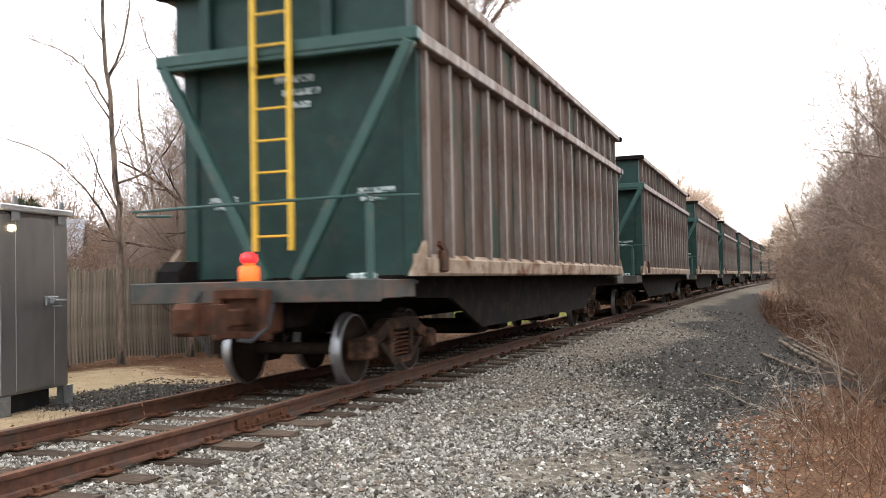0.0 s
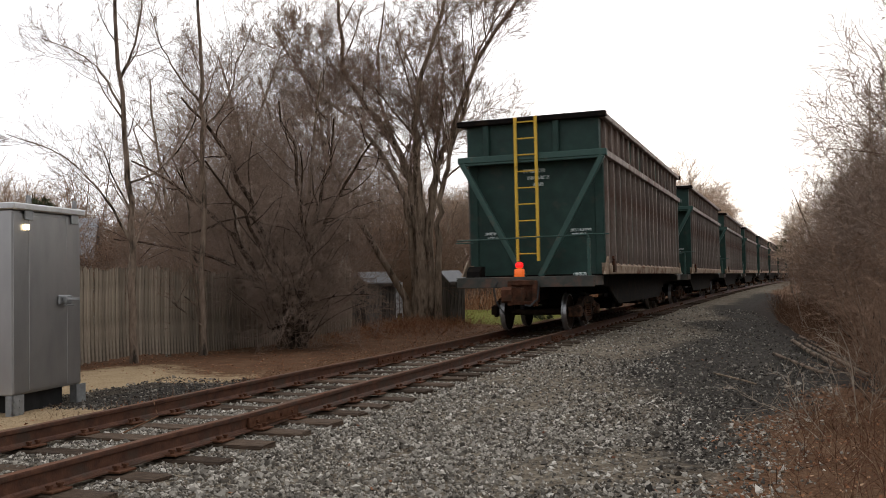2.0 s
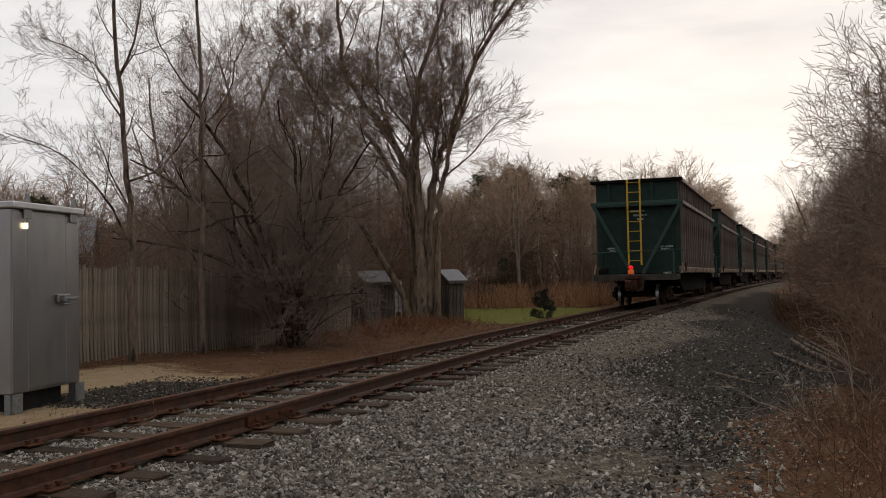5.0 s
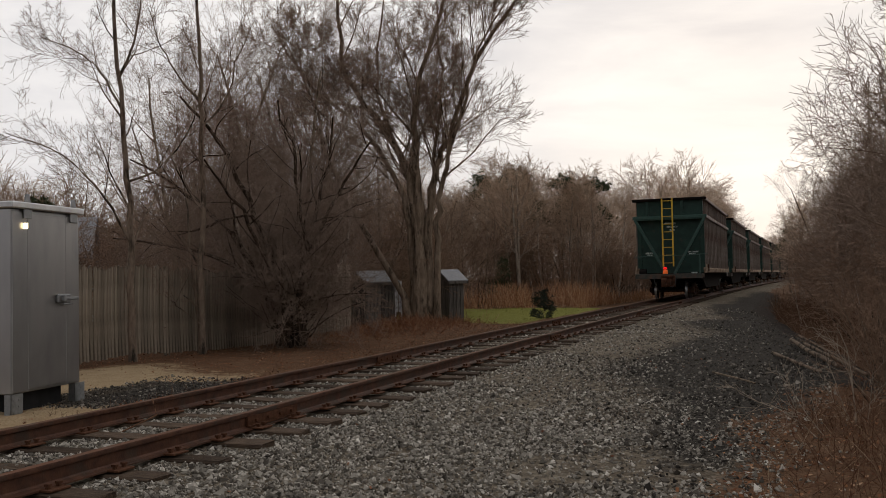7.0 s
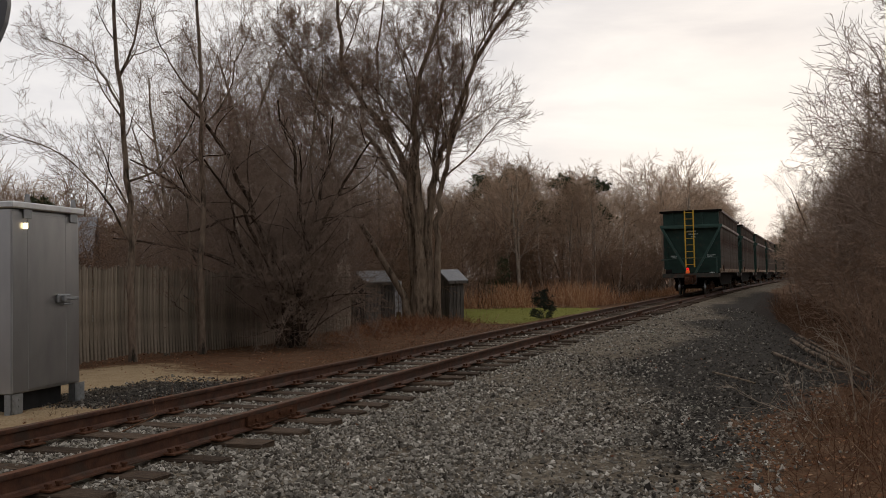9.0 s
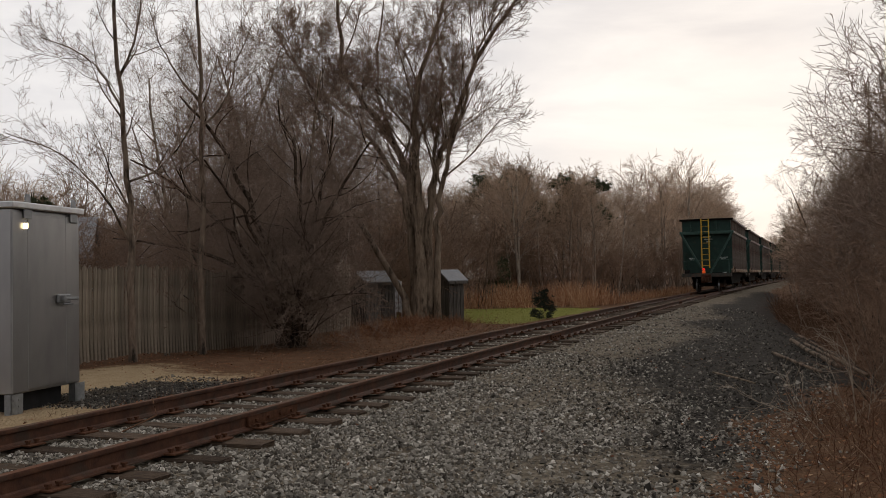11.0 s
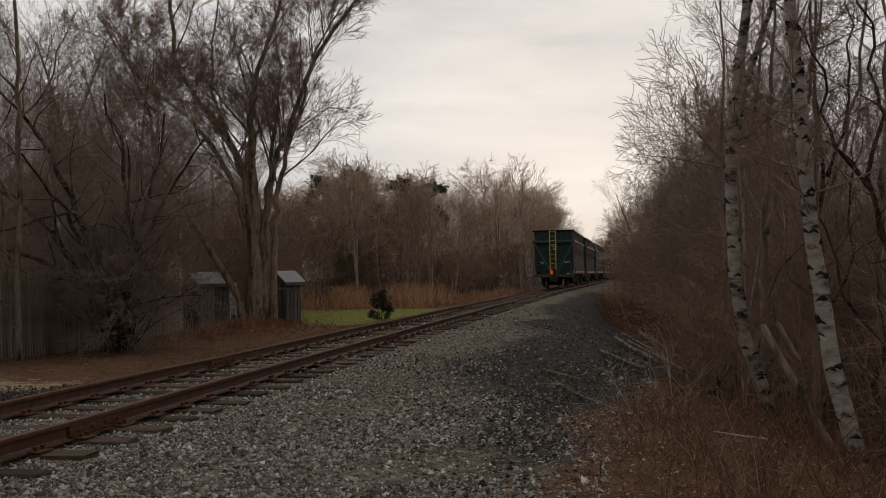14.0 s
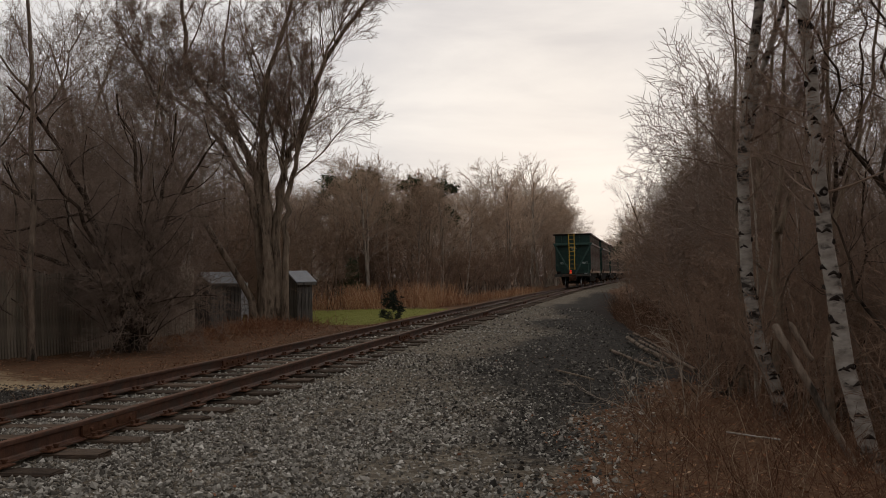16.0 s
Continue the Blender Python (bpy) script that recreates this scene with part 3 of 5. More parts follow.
def gondola():
    """A tall ribbed gondola car; its origin is on the rail head below the rear end."""
    car = empty("gondola_car")
    y0, y1, hw = .42, LONG - .42, HALF - .16
    for s in (-1, 1):
        bm = bmesh.new()
        box(bm, (s * hw - .025, y0, SILL + .04), (s * hw + .025, y1, TOP - .04))
        part("side_plate", bm, M_SIDE, car, "rust-stained brown side plating")
    for y, q in ((y0 + .02, -1), (y1 - .02, 1)):
        bm = bmesh.new()
        box(bm, (-hw + .03, y - .025, SILL + .02), (hw - .03, y + .025, BELT))
        part("end_plate", bm, M_GREEN, car, "dark green end plating")
        bm = bmesh.new()
        box(bm, (-hw - .02, min(y, y + q * .24), BELT - .04), (hw + .02, max(y, y + q * .24), BELT + .02))
        box(bm, (-hw - .02, y + q * .24 - .025, BELT), (hw + .02, y + q * .24 + .025, TOP - .04))
        for s in (-1, 1):
            box(bm, (s * hw - .02, min(y, y + q * .24), BELT), (s * hw + .02, max(y, y + q * .24), TOP - .04))
        part("upper_end_plate", bm, M_GREEN, car, "dark green upper end plating")
    for s in (-1, 1):
        for y, q in ((y0, -1), (y1, 1)):
            bm = bmesh.new()
            box(bm, (s * (hw - .16), y - .05, SILL), (s * (hw + .05), y + .05, BELT), .02)
            box(bm, (s * (hw + .028), y - .05, SILL), (s * (hw + .055), y - q * .32, BELT), .01)
            part("corner_post", bm, M_GREEN, car, "green corner post")
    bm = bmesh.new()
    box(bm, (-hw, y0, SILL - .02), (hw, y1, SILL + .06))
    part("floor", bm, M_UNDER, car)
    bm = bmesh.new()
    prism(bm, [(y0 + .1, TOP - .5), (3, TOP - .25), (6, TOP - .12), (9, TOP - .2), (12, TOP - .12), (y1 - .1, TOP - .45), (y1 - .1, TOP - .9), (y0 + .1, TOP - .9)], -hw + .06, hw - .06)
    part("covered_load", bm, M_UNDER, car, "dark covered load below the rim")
    # belts and rims
    for name, z, t, d in (("belt", BELT, .16, .0), ("rim", TOP - .07, .14, .02)):
        for s in (-1, 1):
            bm = bmesh.new()
            box(bm, (s * (hw + .026), .17, z - t / 2), (s * (HALF + .03 - d), LONG - .17, z + t / 2), .015)
            part(name, bm, M_RIB, car, "weathered side flange")
        for y, q in ((0, 1), (LONG, -1)):
            bm = bmesh.new()
            box(bm, (-HALF - .06, min(y, y + q * .165), z - t / 2 + .003), (HALF + .06, max(y, y + q * .165), z + t / 2 - .003), .015)
            if name == "belt":
                box(bm, (-HALF + .0, min(y + q * .02, y + q * .14), z - .13), (HALF - .0, max(y + q * .02, y + q * .14), z - .06), .01)
            part("end_" + name, bm, M_BRACE if name == "belt" else M_UNDER, car, "faded green flange" if name == "belt" else "dark rim flange")
    # ribs
    lower = upper = None
    n = 18
    for s in (-1, 1):
        for i in range(n):
            y = .55 + (LONG - 1.1) * i / (n - 1)
            m = Matrix.Translation((s * (hw + .03), y, 0)) @ Matrix.Diagonal((s, 1, 1, 1))
            m = Matrix.Translation((s * (hw + .03), y, 0)) @ Matrix.Rotation(0 if s > 0 else math.pi, 4, "Z")
            if lower is None:
                bm = bmesh.new()
                prism(bm, [(-.055, 0), (.055, 0), (.04, .10), (-.04, .10)], SILL + .22, BELT - .08, Matrix(((0, 0, 1, 0), (0, 1, 0, 0), (1, 0, 0, 0), (0, 0, 0, 1))))
                bmesh.ops.recalc_face_normals(bm, faces=bm.faces)
                lower = part("rib", bm, M_RIB, car)
                lower.matrix_basis = m
                bm = bmesh.new()
                prism(bm, [(-.04, 0), (.04, 0), (.03, .07), (-.03, .07)], BELT + .08, TOP - .14, Matrix(((0, 0, 1, 0), (0, 1, 0, 0), (1, 0, 0, 0), (0, 0, 0, 1))))
                bmesh.ops.recalc_face_normals(bm, faces=bm.faces)
                upper = part("rib", bm, M_RIB, car)
                upper.matrix_basis = m
            else:
                shared("rib", lower, m, car)
                shared("rib", upper, m, car)
    for y, q in ((0, 1), (LONG, -1)):
        for x in (-1.1, .62):
            bm = bmesh.new()
            box(bm, (x - .07, min(y + q * .06, y + q * .15), BELT + .06), (x + .07, max(y + q * .06, y + q * .15), TOP - .12), .01)
            part("end_rib", bm, M_GREEN, car)
        # braces from the belt's corners to the middle of the deck
        for s in (-1, 1):
            bm = bmesh.new()
            beam(bm, (s * (HALF - .05), y + q * .06, BELT - .08), (s * .20, y + q * .0, SILL - .02), .14, .13, .012)
            part("brace", bm, M_BRACE, car, "faded green diagonal brace")
    # side sill ledges
    for s in (-1, 1):
        bm = bmesh.new()
        outline = [(hw - .02, SILL), (HALF - .02, SILL), (HALF, SILL + .03), (HALF, SILL + .20), (hw + .05, SILL + .27), (hw - .02, SILL + .27)]
        A = [bm.verts.new((s * x, .35, z)) for x, z in outline]
        B = [bm.verts.new((s * x, LONG - .35, z)) for x, z in outline]
        for i in range(len(A)):
            bm.faces.new((A[i], A[(i + 1) % len(A)], B[(i + 1) % len(A)], B[i]))
        bm.faces.new(A[::-1]); bm.faces.new(B)
        bmesh.ops.recalc_face_normals(bm, faces=bm.faces)
        part("side_sill", bm, M_LEDGE, car, "pale rusty side sill ledge")
        # jacking bracket by the rear corner
        bm = bmesh.new()
        box(bm, (s * (HALF - .02), .75, SILL + .05), (s * (HALF + .05), 1.0, SILL + .32), .02)
        beam(bm, (s * (HALF + .02), .7, SILL + .40), (s * (HALF + .02), .98, SILL + .28), .05, .06)
        part("bracket", bm, M_COUPLER, car, "rusty bracket")
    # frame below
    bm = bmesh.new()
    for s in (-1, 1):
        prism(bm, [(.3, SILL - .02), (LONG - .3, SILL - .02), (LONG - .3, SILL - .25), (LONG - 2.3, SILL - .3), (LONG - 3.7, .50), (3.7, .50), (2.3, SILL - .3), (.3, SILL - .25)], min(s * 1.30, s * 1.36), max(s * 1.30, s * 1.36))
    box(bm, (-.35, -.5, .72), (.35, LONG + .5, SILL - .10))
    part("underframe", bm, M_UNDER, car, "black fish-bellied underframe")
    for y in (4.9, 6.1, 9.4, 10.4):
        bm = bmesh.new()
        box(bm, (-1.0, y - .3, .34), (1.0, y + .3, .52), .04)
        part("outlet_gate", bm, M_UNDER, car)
    for y, q in ((0, -1), (LONG, 1)):
        # end platform
        bm = bmesh.new()
        ya, yb = sorted((y - q * .45, y + q * .74))
        box(bm, (-1.60, ya, SILL - .09), (1.60, yb, SILL - .045), .008)
        ya, yb = sorted((y + q * .68, y + q * .76))
        box(bm, (-1.62, ya, SILL - .27), (1.62, yb, SILL - .02), .012)
        for s in (-1, 1):
            ya, yb = sorted((y - q * .3, y + q * .67))
            box(bm, (s * 1.56, ya, SILL - .24), (s * 1.62, yb, SILL - .03), .01)
        part("end_deck", bm, M_DECK, car, "grimy green end platform")
        bm = bmesh.new()
        for s in (-1, 1):
            if s * q < 0:
                beam(bm, (s * 1.5, y + q * .70, SILL - .05), (s * 1.5, y + q * .70, SILL + .80), .07, .07, .01)
        bent(bm, [(q * 1.62, y + q * .70, SILL + .84), (-q * 1.46, y + q * .70, SILL + .89), (-q * 1.5, y + q * .70, SILL + .85), (-q * 1.5, y + q * .70, SILL + .78)], .017)
        bent(bm, [(-q * 1.35, y + q * .30, SILL + .92), (-q * 1.85, y + q * .10, SILL + .92)], .016)
        bent(bm, [(q * 1.35, y + q * .30, SILL + .80), (q * 1.72, y + q * .50, SILL + .80)], .016)
        part("handrail", bm, M_BRACE, car, "thin green handrail")
        # ladder
        bm = bmesh.new()
        for x in (-.33, .17):
            box(bm, (x - .035, min(y + q * .02, y + q * .07), 1.62), (x + .035, max(y + q * .02, y + q * .07), TOP - .02), .006)
        part("ladder_rail", bm, M_YELLOW, car, "yellow ladder rails")
        rung = None
        for i in range(9):
            m = Matrix.Translation((0, y + q * .045, 1.80 + .39 * i))
            if rung is None:
                bm = bmesh.new()
                rod(bm, (-.33, 0, 0), (.17, 0, 0), .016, 6)
                rung = part("rung", bm, M_YELLOW, car)
                rung.matrix_basis = m
            else:
                shared("rung", rung, m, car)
        # stencilled lines, too faint to read
        for x0, x1, z, t in ((-.28, .28, 3.80, .045), (-.18, .36, 3.63, .04), (-.05, .22, 3.47, .04), (-1.28, -.85, 2.32, .035), (-1.2, -.9, 2.22, .03), (.85, 1.35, 2.34, .035), (.88, 1.22, 2.24, .03)):
            bm = bmesh.new()
            box(bm, (x0, y - q * .391 - .0015, z - t), (x1, y - q * .391 + .0015, z + t))
            part("stencil_line", bm, M_WHITE, car, "worn white stencil bar")
        # coupler
        bm = bmesh.new()
        box(bm, (-.31, min(y + q * .5, y + q * .84), .66), (.31, max(y + q * .5, y + q * .84), 1.17), .03)
        for x in (-.29, .29):
            box(bm, (x - .05, min(y + q * .8, y + q * .94), .60), (x + .05, max(y + q * .8, y + q * .94), 1.17), .015)
        box(bm, (-.30, min(y + q * .84, y + q * .93), 1.06), (.30, max(y + q * .84, y + q * .93), 1.18), .015)
        box(bm, (-.30, min(y + q * .84, y + q * .92), .62), (.30, max(y + q * .84, y + q * .92), .70), .015)
        part("draft_box", bm, M_COUPLER, car, "rusty flanged draft box")
        bm = bmesh.new()
        beam(bm, (0, y + q * .8, .86), (0, y + q * 1.55, .86), .16, .19, .02)
        prism(bm, [(1.5, .70), (1.5, 1.04), (1.8, 1.04), (1.87, .98), (1.87, .74), (1.8, .70)], -.2, .02, Matrix.Translation((0, y, 0)) @ Matrix.Diagonal((1, q, 1, 1)))
        prism(bm, [(1.45, .72), (1.45, 1.02), (1.70, 1.02), (1.70, .72)], .02, .2, Matrix.Translation((0, y, 0)) @ Matrix.Diagonal((1, q, 1, 1)))
        bmesh.ops.recalc_face_normals(bm, faces=bm.faces)
        part("coupler", bm, M_COUPLER, car, "rusty knuckle coupler")
        bm = bmesh.new()
        bent(bm, [(.3, y + q * .72, SILL - .1), (.36, y + q * .82, 1.0), (.34, y + q * .90, .75), (.22, y + q * 1.05, .60), (.12, y + q * 1.15, .62)], .024)
        part("air_hose", bm, M_HOSE, car, "black rubber air hose")
        bm = bmesh.new()
        bent(bm, [(-.62, y + q * .76, SILL - .12), (-.70, y + q * .82, 1.0), (-.64, y + q * .84, .7), (-.45, y + q * .80, .4)], .02)
        part("air_hose", bm, M_HOSE, car, "black rubber air hose")
        bm = bmesh.new()
        box(bm, (1.05, min(y + q * .1, y + q * .35), SILL - .03), (1.32, max(y + q * .1, y + q * .35), SILL + .05), .02)
        part("uncoupling_box", bm, M_WHITE, car, "pale box on the deck")
        bm = bmesh.new()
        prism(bm, [(.05, SILL - .04), (.5, SILL - .04), (.45, SILL + .12), (.3, SILL + .24), (.05, SILL + .24)], 1.15, 1.48, Matrix.Translation((0, y, 0)) @ Matrix.Diagonal((q, q, 1, 1)))
        bmesh.ops.recalc_face_normals(bm, faces=bm.faces)
        part("brake_housing", bm, M_UNDER, car, "black brake housing on the deck")
        for s in (-1, 1):
            bm = bmesh.new()
            prism(bm, [(-.42, SILL), (.12, SILL), (-.36, SILL + .42), (-.42, SILL + .42)], s * (HALF - .02), s * (HALF - .06), Matrix.Translation((0, y, 0)) @ Matrix.Diagonal((1, q, 1, 1)))
            bmesh.ops.recalc_face_normals(bm, faces=bm.faces)
            part("gusset", bm, M_LEDGE, car, "pale rusty corner gusset")
    for y in (1.22, LONG - 1.22):
        truck(car, y)
    tagged(car, "dark green gondola car with rust-brown ribbed sides", "rail car", "cars of the train")
    return car


CARS, WHEELS = [], []
car = gondola()
first_set = part("wheelset", wheelset(), M_WHEEL, car, "brown steel wheelset", True)
treads = [part("tread", tread(s), M_TREAD, first_set, "polished bare steel tread") for s in (-1, 1)]
AXLES = [1.22 - .87, 1.22 + .87, LONG - 1.22 - .87, LONG - 1.22 + .87]
first_set.matrix_basis = Matrix.Translation((0, AXLES[0], .42))
for y in AXLES[1:]:
    w = shared("wheelset", first_set, Matrix.Translation((0, y, .42)), car)
    tagged(w, "brown steel wheelset")
    for o in treads:
        tagged(shared("tread", o, Matrix(), w), "polished bare steel tread")
CARS.append(car)
for i in range(1, 10):
    CARS.append(copy_thing(car, at_track(10 + PITCH * i)))


def marker():
    m = empty("end_marker")
    bm = bmesh.new()
    box(bm, (-.11, -.08, 0), (.11, .08, .21), .03)
    box(bm, (-.05, -.05, .20), (.05, .05, .25), .01)
    part("housing", bm, M_ORANGE, m, "orange marker housing with a faint added glow", True)
    bm = bmesh.new()
    lathe(bm, [(.03, .235), (.08, .24), (.095, .29), (.08, .345), (.03, .37)], 14, Matrix.Rotation(radians(-90), 4, "Y"))
    part("lamp", bm, M_REDLAMP, m, "lit red marker lamp", True)
    return tagged(m, "orange end-of-train marker with a lit red lamp", "marker lamp")


MARKER = marker()


def rear_of_train(t):
    return 9.654 + 5.627 * t - .0518 * t * t

# ---- cabinet, fence, sheds ----
def cabinet():
    c = empty("signal_cabinet", Matrix.Translation((-3.47, 8.75, 0)) @ Matrix.Rotation(radians(8), 4, "Z"))
    w, d, z0, z1 = 1.40, 1.5, -.12, 2.22
    bm = bmesh.new()
    box(bm, (-d, 0, z0), (0, w, z1), .012)
    part("body", bm, M_ALU, c, "brushed aluminium cabinet body")
    bm = bmesh.new()
    box(bm, (-d - .05, -.05, z1 + .002), (.07, w + .05, z1 + .09), .015)
    part("roof_lid", bm, M_ALU2, c, "overhanging aluminium lid")
    bm = bmesh.new()
    box(bm, (.004, .30, z0 + .04), (.022, 1.08, z1 - .06), .004)
    part("door", bm, M_ALU, c, "flush aluminium door")
    for y in (.0, 1.08):
        bm = bmesh.new()
        box(bm, (.003, y + .01, z0 + .02), (.018, y + .30, z1 - .04), .004)
        part("side_panel", bm, M_ALU, c)
    bm = bmesh.new()
    box(bm, (.024, .86, 1.00), (.06, 1.14, 1.12), .012)
    box(bm, (.06, .92, 1.02), (.12, .98, 1.10), .01)
    box(bm, (.05, .98, 1.04), (.085, 1.28, 1.08), .008)
    rod(bm, (.07, .96, .985), (.07, 1.16, .985), .012, 6)
    part("latch", bm, M_GALV, c, "padlocked steel latch")
    for y in (.20, 1.16):
        bm = bmesh.new()
        box(bm, (.024, y, z1 - .12), (.045, y + .16, z1 + .06), .006)
        prism(bm, [(y + .02, z1 + .06), (y + .14, z1 + .06), (y + .11, z1 + .20), (y + .05, z1 + .20)], .026, .042)
        part("lifting_lug", bm, M_GALV, c, "bolted lifting lug")
    for x, y in ((-.1, 0), (-.1, w - .1), (-d, 0), (-d, w - .1)):
        bm = bmesh.new()
        box(bm, (x, y, -.42), (x + .1, y + .02, z0 - .002))
        box(bm, (x + .085, y, -.42), (x + .1, y + .22, z0 - .002))
        for k in range(3):
            for q in range(2):
                box(bm, (x + .098, y + .04 + q * .09, -.37 + k * .08), (x + .104, y + .09 + q * .09, -.345 + k * .08))
        part("leg", bm, M_GALV, c, "perforated steel leg")
    # solid block under the body, coloured near black for the shaded gap
    bm = bmesh.new()
    box(bm, (-d + .15, .25, -.5), (-.15, w - .2, z0 - .003))
    part("cable_base", bm, M_DARK, c)
    bm = bmesh.new()
    box(bm, (.026, .20, z1 - .25), (.05, .275, z1 - .175), .006)
    part("indicator_lamp", bm, M_LAMP, c, "lit warm indicator lamp")
    tagged(c, "bare aluminium trackside signal cabinet on legs", "cabinet")


cabinet()


def fence():
    """Stockade fence: posts, rails behind, dog-eared boards."""
    rng = random.Random(8)
    f = empty("stockade_fence")
    pts = [(-7.75, 8.5), (-7.2, 14.1), (-6.45, 21.3), (-6.22, 23.9)]
    board = []
    for k in range(5):
        bm = bmesh.new()
        h = 1.80 + .02 * k
        w = .042
        prism(bm, [(-w, 0), (w, 0), (w, h - .05), (w * .3, h), (-w * .3, h), (-w, h - .05)], -.009, .009)
        board.append(part("board", bm, M_FENCE, f))
    used = 0
    for (xa, ya), (xb, yb) in zip(pts, pts[1:]):
        n = int(math.hypot(xb - xa, yb - ya) / .09)
        a = math.atan2(xb - xa, yb - ya)
        for i in range(n):
            t = (i + .5) / n
            x, y = xa + (xb - xa) * t, ya + (yb - ya) * t
            m = Matrix.Translation((x + rng.uniform(-.008, .008), y, ground_z(x, y) + .03 + rng.uniform(-.02, .02) + .06 * math.sin(y * .9))) @ Matrix.Rotation(-a + rng.uniform(-.05, .05), 4, "Z") @ Matrix.Rotation(rng.uniform(-.012, .012), 4, "X")
            if used < 5:
                board[used].matrix_basis = m
            else:
                shared("board", board[rng.randrange(5)], m, f)
            used += 1
        bm = bmesh.new()
        for h in (.35, 1.0, 1.6):
            beam(bm, (xa - .04, ya, ground_z(xa, ya) + h), (xb - .04, yb, ground_z(xb, yb) + h), .05, .08)
        part("fence_rail", bm, M_FENCE, f)
        for q in range(int(n * .09 / 2.4) + 1):
            t = min(1, q * 2.4 / (n * .09))
            x, y = xa + (xb - xa) * t - .1, ya + (yb - ya) * t
            bm = bmesh.new()
            box(bm, (x - .05, y - .05, ground_z(x, y) - .2), (x + .05, y + .05, ground_z(x, y) + 1.95), .01)
            part("post", bm, M_FENCE, f)
    tagged(f, "weathered grey-brown stockade fence with pointed boards", "fence")


fence()


def shed(x, y, turn, w, d, h, rise):
    s = empty("garden_shed", Matrix.Translation((x, y, ground_z(x, y) - .02)) @ Matrix.Rotation(radians(turn), 4, "Z"))
    bm = bmesh.new()
    box(bm, (-w / 2 + .02, -d / 2 + .02, 0), (w / 2 - .02, d / 2 - .02, h - .02))
    part("wall", bm, M_SHEDWOOD, s, "weathered grey board wall")
    brd = None
    n = int(w / .14)
    for i in range(n):
        m = Matrix.Translation((-w / 2 + w * (i + .5) / n, -d / 2, 0))
        if brd is None:
            bm = bmesh.new()
            box(bm, (-w / n / 2 + .008, -.012, 0), (w / n / 2 - .008, .012, h), .003)
            brd = part("plank", bm, M_SHEDWOOD, s)
            brd.matrix_basis = m
        else:
            shared("plank", brd, m, s)
    n = int(d / .14)
    for i in range(n):
        shared("plank", brd, Matrix.Translation((-w / 2, -d / 2 + d * (i + .5) / n, 0)) @ Matrix.Rotation(radians(90), 4, "Z"), s)
        shared("plank", brd, Matrix.Translation((w / 2, -d / 2 + d * (i + .5) / n, 0)) @ Matrix.Rotation(radians(90), 4, "Z"), s)
    bm = bmesh.new()
    for q in (-1, 1):
        a, b = Vector((0, q * (d / 2 + .14), h - .06)), Vector((0, 0, h + rise))
        m = Matrix.Translation((a + b) / 2 + Vector((0, 0, .02))) @ (b - a).to_track_quat("Y", "Z").to_matrix().to_4x4()
        box(bm, (-w / 2 - .12, -(b - a).length / 2, -.02), (w / 2 + .12, (b - a).length / 2, .02), .006, m)
    part("roof", bm, M_SHEDROOF, s, "pale grey sheet roof")
    for q in (-1, 1):
        bm = bmesh.new()
        prism(bm, [(-d / 2, h - .05), (d / 2, h - .05), (0, h + rise)], q * (w / 2) - .012, q * (w / 2) + .012)
        part("gable", bm, M_SHEDWOOD, s)
    bm = bmesh.new()
    box(bm, (-w / 2 - .1, -d / 2 - .15, h - .14), (w / 2 + .1, -d / 2 - .12, h - .05), .006)
    part("fascia", bm, M_SHEDWOOD, s)
    tagged(s, "small weathered grey wooden shed with a pale roof", "shed", "garden sheds")


shed(-7.78, 28.75, 54, 1.12, 1.25, 1.55, .33)
shed(-5.62, 30.6, 54, .62, 1.0, 1.5, .34)


def leaning_board(x, y, turn, w, h, slats, mat, label):
    """A narrow slatted panel leaning on what stands behind it."""
    o = empty("slatted_panel", Matrix.Translation((x, y, ground_z(x, y))) @ Matrix.Rotation(radians(turn), 4, "Z") @ Matrix.Rotation(radians(-7), 4, "X"))
    for q in (-1, 1):
        bm = bmesh.new()
        box(bm, (q * w / 2 - .02, -.015, 0), (q * w / 2 + .02, .015, h), .004)
        part("upright", bm, mat, o)
    for i in range(slats):
        bm = bmesh.new()
        x0 = -w / 2 + w * (i + .5) / slats
        box(bm, (x0 - w / slats * .42, -.012, h * .28), (x0 + w / slats * .42, .008, h * (.93 + .05 * (i % 2))), .003)
        part("slat", bm, mat, o)
    return tagged(o, label, "panel")


leaning_board(-5.85, 29.55, 30, .34, 1.15, 3, M_WHITEWOOD, "peeling white slatted panel leaning on the small shed")
leaning_board(-6.72, 28.6, 24, .2, 1.5, 2, M_WHITEWOOD, "narrow peeling white board beside the shed")


